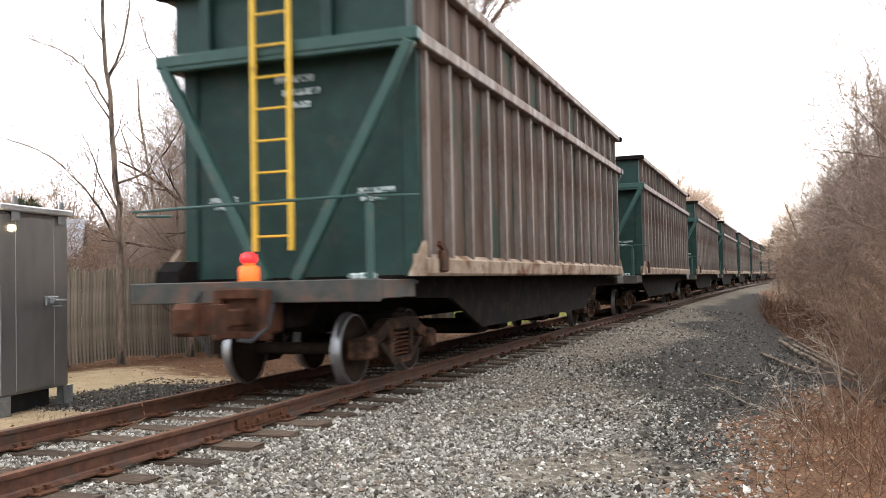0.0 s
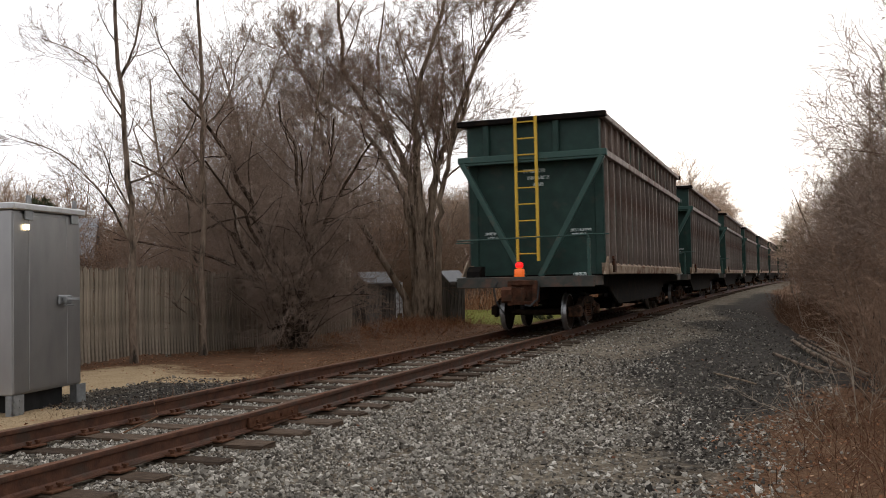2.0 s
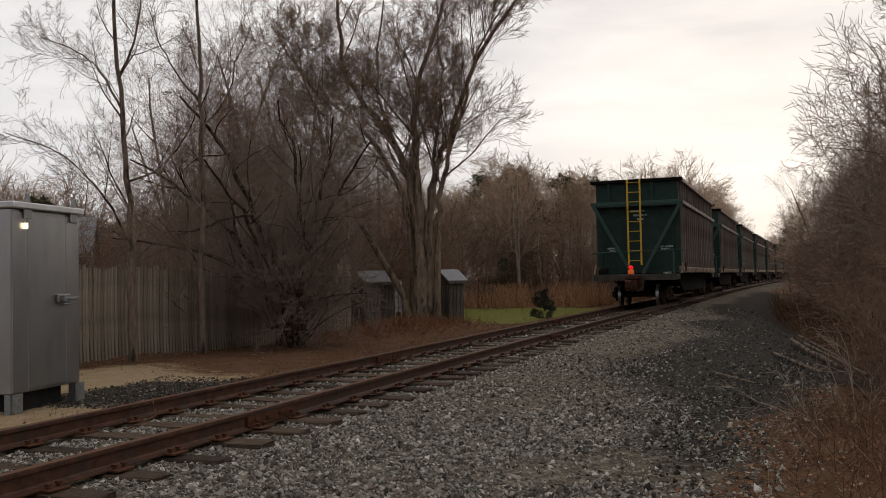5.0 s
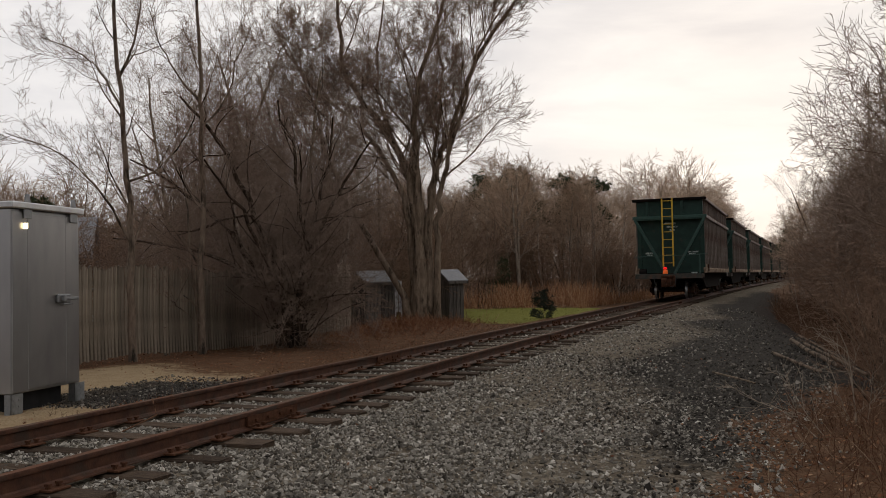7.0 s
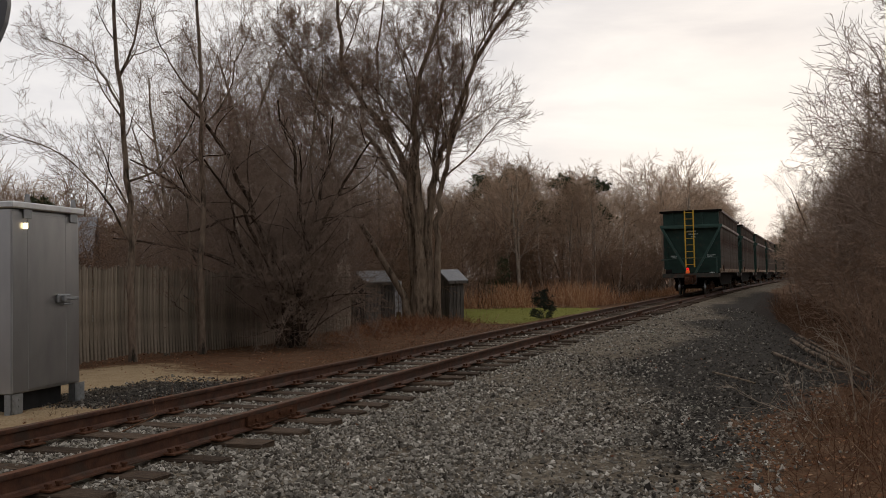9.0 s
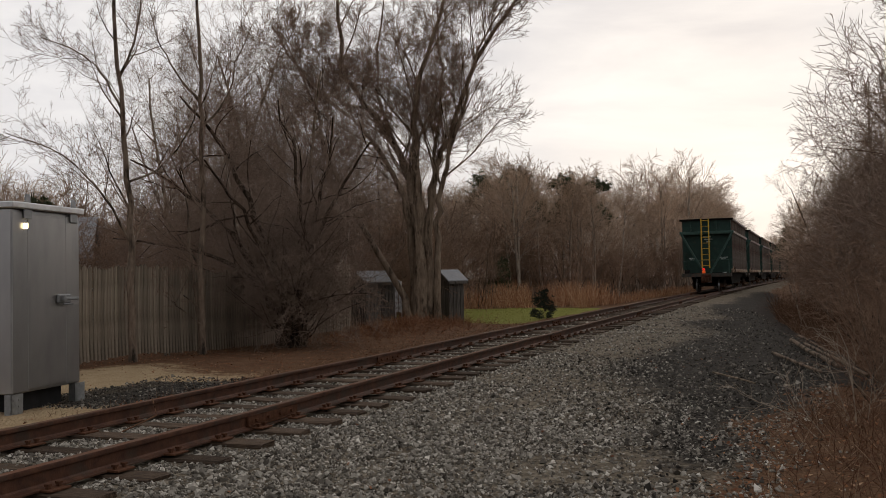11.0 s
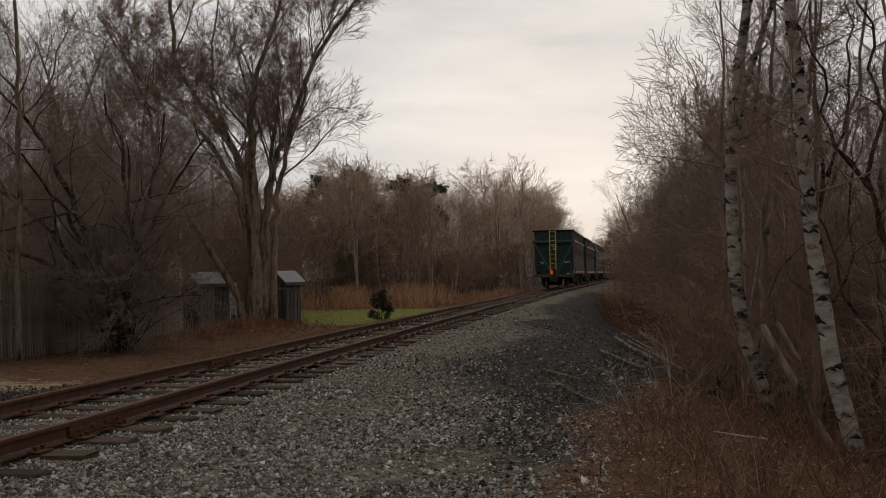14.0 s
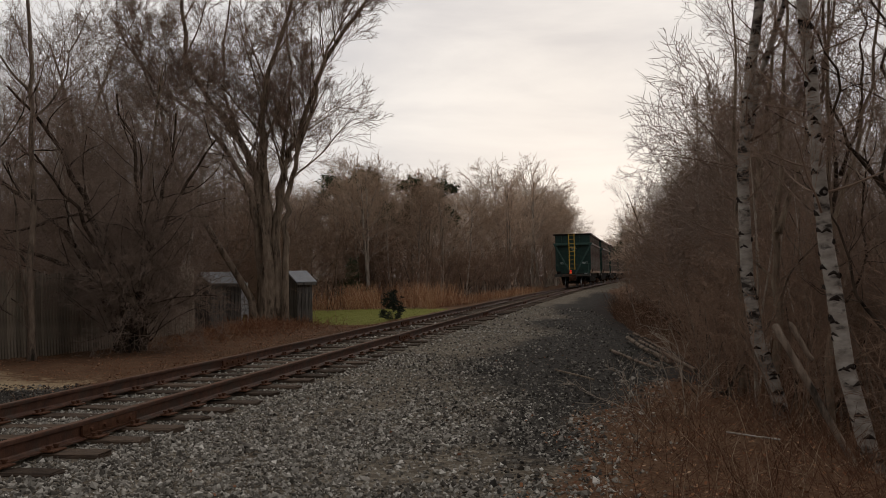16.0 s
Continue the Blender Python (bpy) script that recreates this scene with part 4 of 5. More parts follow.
def far_house():
    """A pale clapboard house behind the fence, all but hidden by the cabinet and the thicket."""
    h = empty("house", Matrix.Translation((-16.6, 24.6, ground_z(-16.6, 24.6))) @ Matrix.Rotation(radians(38), 4, "Z"))
    bm = bmesh.new()
    box(bm, (-7, 0, 0), (0, 5, 2.7))
    part("wall", bm, M_WHITEWOOD, h, "pale painted wall")
    brd = None
    for i in range(17):
        m = Matrix.Translation((-3.5, -.012, .08 + .155 * i)) @ Matrix.Rotation(radians(-4), 4, "X")
        if brd is None:
            bm = bmesh.new()
            box(bm, (-3.5, -.01, -.08), (3.5, .01, .08))
            brd = part("clapboard", bm, M_WHITEWOOD, h)
            brd.matrix_basis = m
        else:
            shared("clapboard", brd, m, h)
    bm = bmesh.new()
    for q in (-1, 1):
        a, b = Vector((-3.5, 2.5 + q * 2.9, 2.55)), Vector((-3.5, 2.5, 4.1))
        m = Matrix.Translation((a + b) / 2) @ (b - a).to_track_quat("Y", "Z").to_matrix().to_4x4()
        box(bm, (-3.8, -(b - a).length / 2, 0), (3.8, (b - a).length / 2, .1), .01, m)
    part("roof", bm, M_SHEDROOF, h, "grey shingle roof")
    bm = bmesh.new()
    prism(bm, [(.05, 2.68), (4.95, 2.68), (2.5, 4.02)], -.06, -.01)
    part("gable", bm, M_WHITEWOOD, h)
    tagged(h, "pale painted clapboard house behind the fence", "house")


far_house()


# ---- crossing gate: its counterweight swings down beside the view ----
def crossing_gate():
    g = empty("crossing_gate", BASE @ Matrix.Translation((-1312 / 1603 * 7, 501 / 1603 * 7, -7)))
    pivot = g.matrix_basis.translation
    g.matrix_basis = Matrix.Translation(pivot) @ Matrix.Rotation(radians(20.363), 4, "Z")
    bm = bmesh.new()
    rod(bm, (0, .25, ground_z(pivot.x, pivot.y) - pivot.z), (0, .25, .5), .07, 12)
    box(bm, (-.25, 0.1, ground_z(pivot.x, pivot.y) - pivot.z), (.25, .5, ground_z(pivot.x, pivot.y) - pivot.z + .2), .02)
    box(bm, (-.2, .08, -.3), (.2, .45, .3), .03)
    part("mast", bm, M_GATE, g, "grey steel mast with its drive box")
    bm = bmesh.new()
    ring = []
    for k in range(20):
        a = -math.pi * .62 + 1.24 * math.pi * k / 19
        ring.append((1.75 + .655 * math.cos(a), .655 * math.sin(a)))
    outline = ring + [(.3, .12), (-.6, .1), (-.6, -.1), (.3, -.12)]
    A = [bm.verts.new((x, -.03, z)) for x, z in outline]
    B = [bm.verts.new((x, .03, z)) for x, z in outline]
    bm.faces.new(A); bm.faces.new(B[::-1])
    for i in range(len(A)):
        bm.faces.new((A[i], B[i], B[(i + 1) % len(A)], A[(i + 1) % len(A)]))
    bmesh.ops.recalc_face_normals(bm, faces=bm.faces)
    arm = part("counterweight", bm, M_GATE, g, "rounded grey counterweight plate")
    tagged(g, "grey steel crossing gate with a rounded counterweight", "crossing gate")
    return arm


GATE_ARM = crossing_gate()


# ---- trees ----
class Wood:
    """Tubes gathered into one mesh."""

    def __init__(self):
        self.v, self.f = [], []

    def tube(self, pts, rad, n):
        base = len(self.v)
        for i, p in enumerate(pts):
            d = (pts[min(i + 1, len(pts) - 1)] - pts[max(i - 1, 0)]).normalized()
            a = d.orthogonal().normalized()
            b = d.cross(a)
            for k in range(n):
                t = 2 * math.pi * k / n
                self.v.append(p + (a * math.cos(t) + b * math.sin(t)) * rad[i])
        for i in range(len(pts) - 1):
            for k in range(n):
                self.f.append((base + i * n + k, base + i * n + (k + 1) % n, base + (i + 1) * n + (k + 1) % n, base + (i + 1) * n + k))

    def done(self, name, mat, parent=None, label="", soft=True):
        return from_lists(name, [tuple(v) for v in self.v], self.f, mat, parent, label, soft)


def grow(trunk, crown, rng, p, way, length, r, level, plan, thin):
    """One branch and all that springs from it. plan: a row per level: points, sides, wander, lift, children, spread, ratio, first."""
    pts_n, sides, wander, lift, kids, spread, ratio, first = plan[level]
    pts, d = [p], way.normalized()
    step = length / (pts_n - 1)
    ways = [d]
    for i in range(pts_n - 1):
        d = (d + Vector((rng.gauss(0, wander), rng.gauss(0, wander), rng.gauss(0, wander) + lift))).normalized()
        pts.append(pts[-1] + d * step)
        ways.append(d)
    end = max(thin * .6, r * .28)
    last = level == len(plan) - 1
    rad = [r + (end - r) * (i / (pts_n - 1)) ** .8 for i in range(pts_n)]
    (trunk if sides > 4 else crown).tube(pts, rad, sides)
    if last:
        return
    n = max(1, int(round(kids * rng.uniform(.8, 1.2))))
    for k in range(n):
        t = first + (1 - first) * (k + rng.random()) / n
        x = t * (pts_n - 1)
        i = min(int(x), pts_n - 2)
        q = pts[i].lerp(pts[i + 1], x - i)
        w = ways[i + 1]
        side = w.orthogonal()
        side.rotate(Matrix.Rotation(rng.uniform(0, 6.283), 3, w))
        a = radians(spread * rng.uniform(.6, 1.35))
        nd = w * math.cos(a) + side.normalized() * math.sin(a)
        rr = r + (end - r) * t ** .8
        grow(trunk, crown, rng, q, nd, length * ratio * (1.2 - .6 * t) * rng.uniform(.7, 1.2), max(thin, rr * rng.uniform(.38, .55)), level + 1, plan, thin)


def tree(name, seed, stems, plan, mat, twig, label, category="tree", thin=.004):
    """stems: (offset x, offset y, lean x, lean y, length, radius)."""
    rng = random.Random(seed)
    t, c = Wood(), Wood()
    for ox, oy, lx, ly, length, r in stems:
        grow(t, c, rng, Vector((ox, oy, -.15)), Vector((lx, ly, 1)), length, r, 0, plan, thin)
    o = empty(name)
    t.done("trunk", mat, o)
    c.done("crown", twig, o, "bare fine twigs")
    return tagged(o, label, category)


def put(o, x, y, turn=0, dz=0.0):
    o.matrix_basis = Matrix.Translation((x, y, ground_z(x, y) + dz)) @ Matrix.Rotation(radians(turn), 4, "Z")
    return o


def again(o, x, y, turn, s=1.0, dz=0.0, tall=1.0):
    c = copy_thing(o, Matrix())
    c.matrix_basis = Matrix.Translation((x, y, ground_z(x, y) + dz)) @ Matrix.Rotation(radians(turn), 4, "Z") @ Matrix.Diagonal((s, s, s * tall, 1))
    return c


def limb(t, c, rng, pts, r0, r1, plan, kids, first, reach, thin, sway=.05):
    """A main limb curving through a few points, with branches along its outer part."""
    P = [Vector(p) for p in pts]
    P = [P[0] * 2 - P[1]] + P + [P[-1] * 2 - P[-2]]
    Q = []
    for i in range(1, len(P) - 2):
        a, b, d, e = P[i - 1:i + 3]
        for k in range(4):
            u = k / 4
            Q.append(.5 * (2 * b + (d - a) * u + (2 * a - 5 * b + 4 * d - e) * u * u + (3 * b - a - 3 * d + e) * u ** 3))
            Q[-1] += Vector((rng.gauss(0, sway), rng.gauss(0, sway), 0)) * (min(1, len(Q) / 6))
    Q.append(P[-2])
    n = len(Q)
    R = [r0 + (r1 - r0) * (i / (n - 1)) ** .9 for i in range(n)]
    R[0] *= 1.35
    t.tube(Q, R, 9)
    for k in range(kids):
        f = first + (1 - first) * (k + rng.random()) / kids
        x = f * (n - 1)
        i = min(int(x), n - 2)
        w = (Q[i + 1] - Q[i]).normalized()
        side = w.orthogonal()
        side.rotate(Matrix.Rotation(rng.uniform(0, 6.283), 3, w))
        a = radians(plan[0][5] * rng.uniform(.7, 1.3))
        g = w * math.cos(a) + side.normalized() * math.sin(a)
        grow(t, c, rng, Q[i].lerp(Q[i + 1], x - i), g, reach * (1.15 - .5 * f) * rng.uniform(.65, 1.2), max(thin * 2, R[i] * rng.uniform(.34, .52)), 0, plan, thin)


def limb_tree(name, seed, limbs, plan, kids, first, reach, mat, twig, label, thin=.004, sway=.05):
    """limbs: (points, radius at the foot, radius at the end)."""
    rng = random.Random(seed)
    t, c = Wood(), Wood()
    for pts, r0, r1 in limbs:
        limb(t, c, rng, pts, r0, r1, plan, kids, first, reach, thin, sway)
    o = empty(name)
    t.done("trunk", mat, o)
    c.done("crown", twig, o, "bare fine twigs")
    return tagged(o, label, "tree")


#       points sides wander lift kids spread ratio first
MAPLE = [(9, 6, .07, .035, 6, 34, .66, .1), (7, 5, .08, .03, 5, 32, .68, .1), (6, 3, .09, .02, 4, 32, .68, .12), (4, 3, .1, .01, 2.6, 32, .7, .15), (3, 3, .08, 0, 0, 0, 0, 0)]
put(limb_tree("big_tree", 5, [
    ([(-.15, 0, -.2), (-.1, 0, 2.5), (-.35, .1, 5), (-1.2, .3, 6.6), (-2.4, .3, 8.4), (-2.7, .2, 11), (-3.2, 0, 13)], .19, .03),
    ([(.05, -.1, -.2), (0, 0, 3), (-.1, -.2, 5.2), (-.1, -.4, 6.6), (.15, -.5, 8.3), (1, -.6, 10.9), (1.3, -.6, 13)], .19, .03),
    ([(.25, .1, -.2), (.3, .1, 3), (.55, .2, 5), (1, .4, 6.2), (2.0, .6, 9), (3.4, .8, 11), (4.2, .8, 12.6)], .17, .03),
    ([(.5, 0, -.2), (.6, -.1, 2.8), (.75, -.2, 4.4), (1.0, -.3, 5.5), (1.6, -.5, 7.5), (2.1, -.6, 9), (3.1, -.7, 10.8)], .13, .02)] + [
    ([(-.35, 0, -.2), (-.8, -.1, 1.3), (-2.3, -.3, 3.9), (-3.1, -.3, 5.8), (-3.4, -.2, 7.2), (-4.4, -.1, 9.5)], .14, .025),
    ([(.1, .4, -.2), (.1, .5, 3.5), (-.6, .9, 5.5), (-1.4, 1.4, 8), (-1.2, 1.8, 11.5)], .14, .025),
    ([(-.3, .2, -.2), (-.35, .2, 3.2), (-.9, 0, 5), (-1.9, -.3, 6.6), (-3.6, -.6, 8), (-4.8, -.7, 10)], .14, .02),
    ([(.3, .3, -.2), (.35, .4, 3.4), (.5, .7, 5.5), (.8, 1, 8), (.7, 1.3, 11.5)], .13, .02)],
    MAPLE, 12, .33, 2.7, M_BARK, M_TWIG, "large bare multi-stemmed tree with smooth grey-brown bark", .0065, .04), -5.75, 28.3, 20.4)
SLIM = [(7, 5, .10, .07, 6, 44, .6, .15), (6, 3, .14, .04, 4.5, 44, .58, .15), (4, 3, .15, .02, 3.2, 42, .55, .1), (3, 3, .15, 0, 0, 0, 0, 0)]
put(limb_tree("young_tree", 11, [
    ([(0, 0, -.2), (-.03, 0, 1.5), (-.06, 0, 3.2), (-.2, .05, 5), (-.3, 0, 7), (-.35, 0, 9.5)], .085, .025),
    ([(-.03, 0, 2.4), (-.53, -.1, 3.3), (-1.3, -.2, 4.15), (-2.4, -.3, 4.6)], .03, .008),
    ([(-.16, .05, 5), (-.7, .2, 5.9), (-1.2, .3, 6.35), (-2, .4, 6.7)], .028, .008),
    ([(-.25, 0, 5.7), (.1, -.1, 6.4), (.3, -.2, 7.4), (.3, -.2, 8.6)], .03, .008),
    ([(-.1, 0, 3.6), (.5, .2, 3.9), (1.1, .3, 4.7), (1.3, .3, 5.4)], .024, .006)],
    SLIM, 9, .2, 1.5, M_BARKDARK, M_TWIG, "slender bare young tree before the fence", .0035, .02), -6.6, 14.85, 20.4)
put(limb_tree("young_tree", 12, [
    ([(0, 0, -.2), (-.02, 0, 1.6), (0, .05, 3.4), (0, 0, 5.2), (-.02, 0, 7), (-.1, 0, 9.8)], .085, .025),
    ([(-.1, .1, -.2), (-.12, .1, 1), (-.3, .2, 2), (-.38, .3, 3.2), (-.6, .4, 4.2)], .045, .012),
    ([(0, 0, 5.6), (-.5, .1, 6.2), (-.9, .2, 6.9), (-1.2, .2, 7.8)], .03, .008),
    ([(0, 0, 5), (.5, .1, 5.6), (.8, .1, 6.5), (1.2, .1, 7.4)], .03, .008),
    ([(0, -.05, .65), (-.4, -.15, 1), (-.7, -.2, 1.3), (-.95, -.2, 1.7)], .014, .006)],
    SLIM, 9, .2, 1.5, M_BARKDARK, M_TWIG, "slender bare twin-stemmed young tree before the fence", .0035, .02), -6.4, 16.9, 20.4)
TANGLE = [(8, 5, .13, .0, 6, 48, .66, .12), (6, 3, .16, .01, 5, 48, .62, .1), (5, 3, .17, .0, 4, 48, .6, .1), (3, 3, .17, 0, 0, 0, 0, 0)]
put(limb_tree("tangled_tree", 21, [
    ([(-.05, 0, -.2), (-.45, 0, 1), (-1.2, .1, 2.4), (-2.5, .2, 3.7), (-3.9, .3, 4.6)], .13, .02),
    ([(.05, .1, -.2), (-.3, .1, 1.5), (-.8, 0, 3.1), (-1.6, -.2, 4.9), (-2.5, -.3, 6)], .13, .02),
    ([(.15, 0, -.2), (0, 0, 2), (.2, .2, 4), (-.3, .4, 6)], .11, .02),
    ([(.25, 0, -.2), (.45, -.1, 1.8), (1.2, -.3, 3.5), (2, -.4, 4.8)], .09, .02),
    ([(-.15, .1, -.2), (-.6, .2, 1.3), (-1.7, .4, 2.1), (-3.1, .5, 2.5), (-4.4, .5, 2.7)], .09, .015)] + [
    ([(.1, .2, -.2), (.2, .4, 2), (.8, .6, 4), (1, .7, 5.6)], .09, .02),
    ([(0, -.15, -.2), (-.2, -.5, 1.6), (-.9, -1.1, 3.2), (-1.6, -1.6, 4.3)], .08, .02),
    ([(.2, -.1, -.2), (.3, -.4, 1.6), (.4, -.9, 3), (.5, -1.4, 4.4)], .07, .015)] + [
    ([(.3 * math.cos(2.4 * k), .3 * math.sin(2.4 * k), -.2), (.34 * math.cos(2.4 * k), .34 * math.sin(2.4 * k), .8), (.42 * math.cos(2.4 * k + .4), .42 * math.sin(2.4 * k + .4), 1.7 + .1 * k)], .06, .02) for k in range(9)],
    TANGLE, 11, .14, 1.8, M_BARKVINE, M_TWIGPALE, "dark tangled bare tree leaning over the fence", .0045, .05), -5.4, 19.0, 20.4)
MID = [(9, 6, .06, .03, 13, 42, .42, .2), (6, 5, .12, .05, 6, 42, .6, .12), (4, 3, .15, .04, 5, 42, .6, .1), (3, 3, .16, .02, 3.6, 42, .6, .1), (2, 3, .14, 0, 0, 0, 0, 0)]
FARP = [(8, 6, .05, .02, 12, 46, .44, .32), (5, 5, .10, .06, 7, 40, .58, .12), (4, 3, .13, .03, 6, 42, .6, .1), (3, 3, .14, .0, 0, 0, 0, 0)]
BUSH = [(5, 5, .10, .0, 5, 38, .62, .05), (3, 3, .15, .02, 4.5, 42, .64, .05), (2, 3, .17, .02, 4, 42, .66, .1), (2, 3, .16, 0, 0, 0, 0, 0)]


def many_stems(seed, n, spread, lean, length, r):
    g = random.Random(seed)
    return [(g.uniform(-spread, spread), g.uniform(-spread, spread), g.gauss(0, lean), g.gauss(0, lean), length * g.uniform(.7, 1.15), r * g.uniform(.7, 1.2)) for _ in range(n)]


MIDS = [tree("bare_tree", 31 + k, many_stems(40 + k, 1 + k % 2, .3, .1, 8.6, .095), MID, M_BARK, M_TWIGPALE, "bare dark-barked tree in the thicket") for k in range(3)]
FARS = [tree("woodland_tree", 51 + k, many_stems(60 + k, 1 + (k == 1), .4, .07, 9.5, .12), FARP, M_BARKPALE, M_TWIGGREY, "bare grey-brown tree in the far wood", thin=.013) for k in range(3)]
SHRUBS = [tree("bare_shrub", 71 + k, many_stems(80 + k, 7, .5, .26, 2.4, .02), BUSH, M_BARKDARK, M_TWIGRED, "bare reddish-brown shrub at the wood's edge", "shrub", thin=.004) for k in range(3)]
EDGEP = [(8, 6, .06, .02, 16, 44, .40, .1), (5, 4, .12, .05, 7, 44, .6, .12), (4, 3, .15, .03, 6, 44, .6, .1), (3, 3, .16, 0, 0, 0, 0, 0)]
EDGES = [tree("edge_tree", 61 + k, many_stems(90 + k, 2, .5, .1, 7.4, .07), EDGEP, M_BARKPALE, M_TWIGPALE, "dense bare grey-barked tree at the wood's edge", thin=.009) for k in range(3)]
for k, o in enumerate(EDGES):
    put(o, 9.5 + k, 26 + 6 * k, 40 * k)
for o, (x, y) in zip(MIDS + FARS + SHRUBS, [(-11, 24), (-12.5, 28), (-9.5, 25), (-16, 48), (-9, 52), (-22, 44), (9.2, 14), (8.7, 18), (8, 25)]):
    put(o, x, y, 30)

rng = random.Random(17)
# thicket behind the fence, thinning out towards the cabinet
for k in range(16):
    d, a = rng.uniform(19, 40), radians(rng.uniform(25.5, 36.5))
    x, y = 5.5 - d * math.sin(a), d * math.cos(a)
    if x < -7.6:
        again(MIDS[k % 3], x, y, rng.uniform(0, 360), rng.uniform(.62, .9) * (1.15 if d > 30 else 1))
for k in range(10):
    y = rng.uniform(13, 32)
    again(SHRUBS[k % 3], -9.4 - rng.random() * 3.5, y, rng.uniform(0, 360), rng.uniform(.9, 1.3))
# brush behind the sheds
for k in range(16):
    d, a = rng.uniform(35, 47), radians(rng.uniform(20.3, 27.5))
    again(SHRUBS[k % 3], 5.5 - d * math.sin(a), d * math.cos(a), rng.uniform(0, 360), rng.uniform(1.1, 1.7))
for k in range(6):
    d, a = rng.uniform(38, 50), radians(rng.uniform(20.8, 27.5))
    again(MIDS[k % 3], 5.5 - d * math.sin(a), d * math.cos(a), rng.uniform(0, 360), rng.uniform(.6, .8))
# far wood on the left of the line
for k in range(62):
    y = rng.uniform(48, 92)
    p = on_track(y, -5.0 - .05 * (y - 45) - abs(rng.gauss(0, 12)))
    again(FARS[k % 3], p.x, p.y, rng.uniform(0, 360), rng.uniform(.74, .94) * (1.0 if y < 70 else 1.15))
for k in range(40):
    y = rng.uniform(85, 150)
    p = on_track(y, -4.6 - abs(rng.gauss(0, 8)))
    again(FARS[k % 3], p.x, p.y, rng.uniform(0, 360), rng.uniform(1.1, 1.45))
for k in range(50):
    y = rng.uniform(47, 88)
    p = on_track(y, -4.8 - abs(rng.gauss(0, 8)))
    again(SHRUBS[k % 3], p.x, p.y, rng.uniform(0, 360), rng.uniform(1.1, 2.1))
for k in range(46):
    d, a = rng.uniform(36, 62), radians(rng.uniform(23, 49))
    again(FARS[k % 3], 5.5 - d * math.sin(a), d * math.cos(a), rng.uniform(0, 360), rng.uniform(.5, .72) * d / 46)
for k in range(40):
    d, a = rng.uniform(30, 55), radians(rng.uniform(22, 49))
    again(SHRUBS[k % 3], 5.5 - d * math.sin(a), d * math.cos(a), rng.uniform(0, 360), rng.uniform(1.3, 2.2))
# wood on the right of the line
for k in range(30):
    y = 13 + 60 * rng.random() ** 1.3
    p = on_track(y, max(edge_of_shelf(y), 4.4) + 4.3 + abs(rng.gauss(0, 2.6)) + (2 if y < 16 else 0))
    again(MIDS[k % 3], p.x, p.y, rng.uniform(0, 360), rng.uniform(.45, .62) if p.x > 5.5 + .16 * y else rng.uniform(.62, .95))
for k in range(64):
    y = 12 + 75 * rng.random() ** 1.3
    p = on_track(y, max(edge_of_shelf(y), 4.4) + 2.8 + abs(rng.gauss(0, 1.8)))
    again(SHRUBS[k % 3], p.x, p.y, rng.uniform(0, 360), rng.uniform(.8, 1.5))
for k in range(30):
    y = rng.uniform(14, 70)
    p = on_track(y, max(edge_of_shelf(y), 4.4) + 4 + rng.uniform(0, 5))
    again(SHRUBS[k % 3], p.x, p.y, rng.uniform(0, 360), rng.uniform(.7, 1.0) if p.x > 5.5 + .16 * y else rng.uniform(1.3, 1.9))
for k in range(12):
    y = 20 + 2.6 * k
    p = on_track(y, max(edge_of_shelf(y), 4.4) + rng.uniform(2.8, 3.6))
    again(MIDS[k % 3], p.x, p.y, rng.uniform(0, 360), rng.uniform(.5, .66))
    p = on_track(y + 1.2, max(edge_of_shelf(y), 4.4) + rng.uniform(3.2, 4.2))
    again(SHRUBS[k % 3], p.x, p.y, rng.uniform(0, 360), rng.uniform(1.3, 1.7))
for k in range(26):
    p = on_track(rng.uniform(88, 170), -4.6 - abs(rng.gauss(0, 6)))
    again(SHRUBS[k % 3], p.x, p.y, rng.uniform(0, 360), rng.uniform(1.6, 2.6))
for k in range(34):
    again(FARS[k % 3], rng.uniform(13, 34), rng.uniform(12, 75), rng.uniform(0, 360), rng.uniform(.35, .55))
# unseen trees beside and behind the camera, added to darken the cabinet's reflection
for k in range(16):
    again(FARS[k % 3], rng.uniform(10.5, 26), rng.uniform(-30, 8), rng.uniform(0, 360), rng.uniform(.7, 1.0))
for k in range(34):
    y = rng.uniform(66, 230)
    p = on_track(y, 5.4 + abs(rng.gauss(0, 2.5)))
    again((FARS + SHRUBS)[k % 6], p.x, p.y, rng.uniform(0, 360), rng.uniform(.6, .9) if k % 6 < 3 else rng.uniform(1.3, 2.2))
for k in range(14):
    p = on_track(rng.uniform(150, 330), rng.uniform(-9, -4))
    again(FARS[k % 3], p.x, p.y, rng.uniform(0, 360), rng.uniform(.9, 1.2))


for k in range(44):
    y = 21 + 58 * ((k + rng.random()) / 44) ** 1.25
    p = on_track(y, max(edge_of_shelf(y), 4.4) + 3.0 + abs(rng.gauss(0, 1.7)) + (1.2 if y < 24 else 0))
    if p.x < 5.5 + .21 * y:
        again(EDGES[k % 3], p.x, p.y, rng.uniform(0, 360), rng.uniform(.62, .92) * (1 if y < 34 else .85))
for k in range(12):
    d, a = rng.uniform(25, 36), radians(rng.uniform(27, 37))
    again(EDGES[k % 3], 5.5 - d * math.sin(a), d * math.cos(a), rng.uniform(0, 360), rng.uniform(.6, .85))


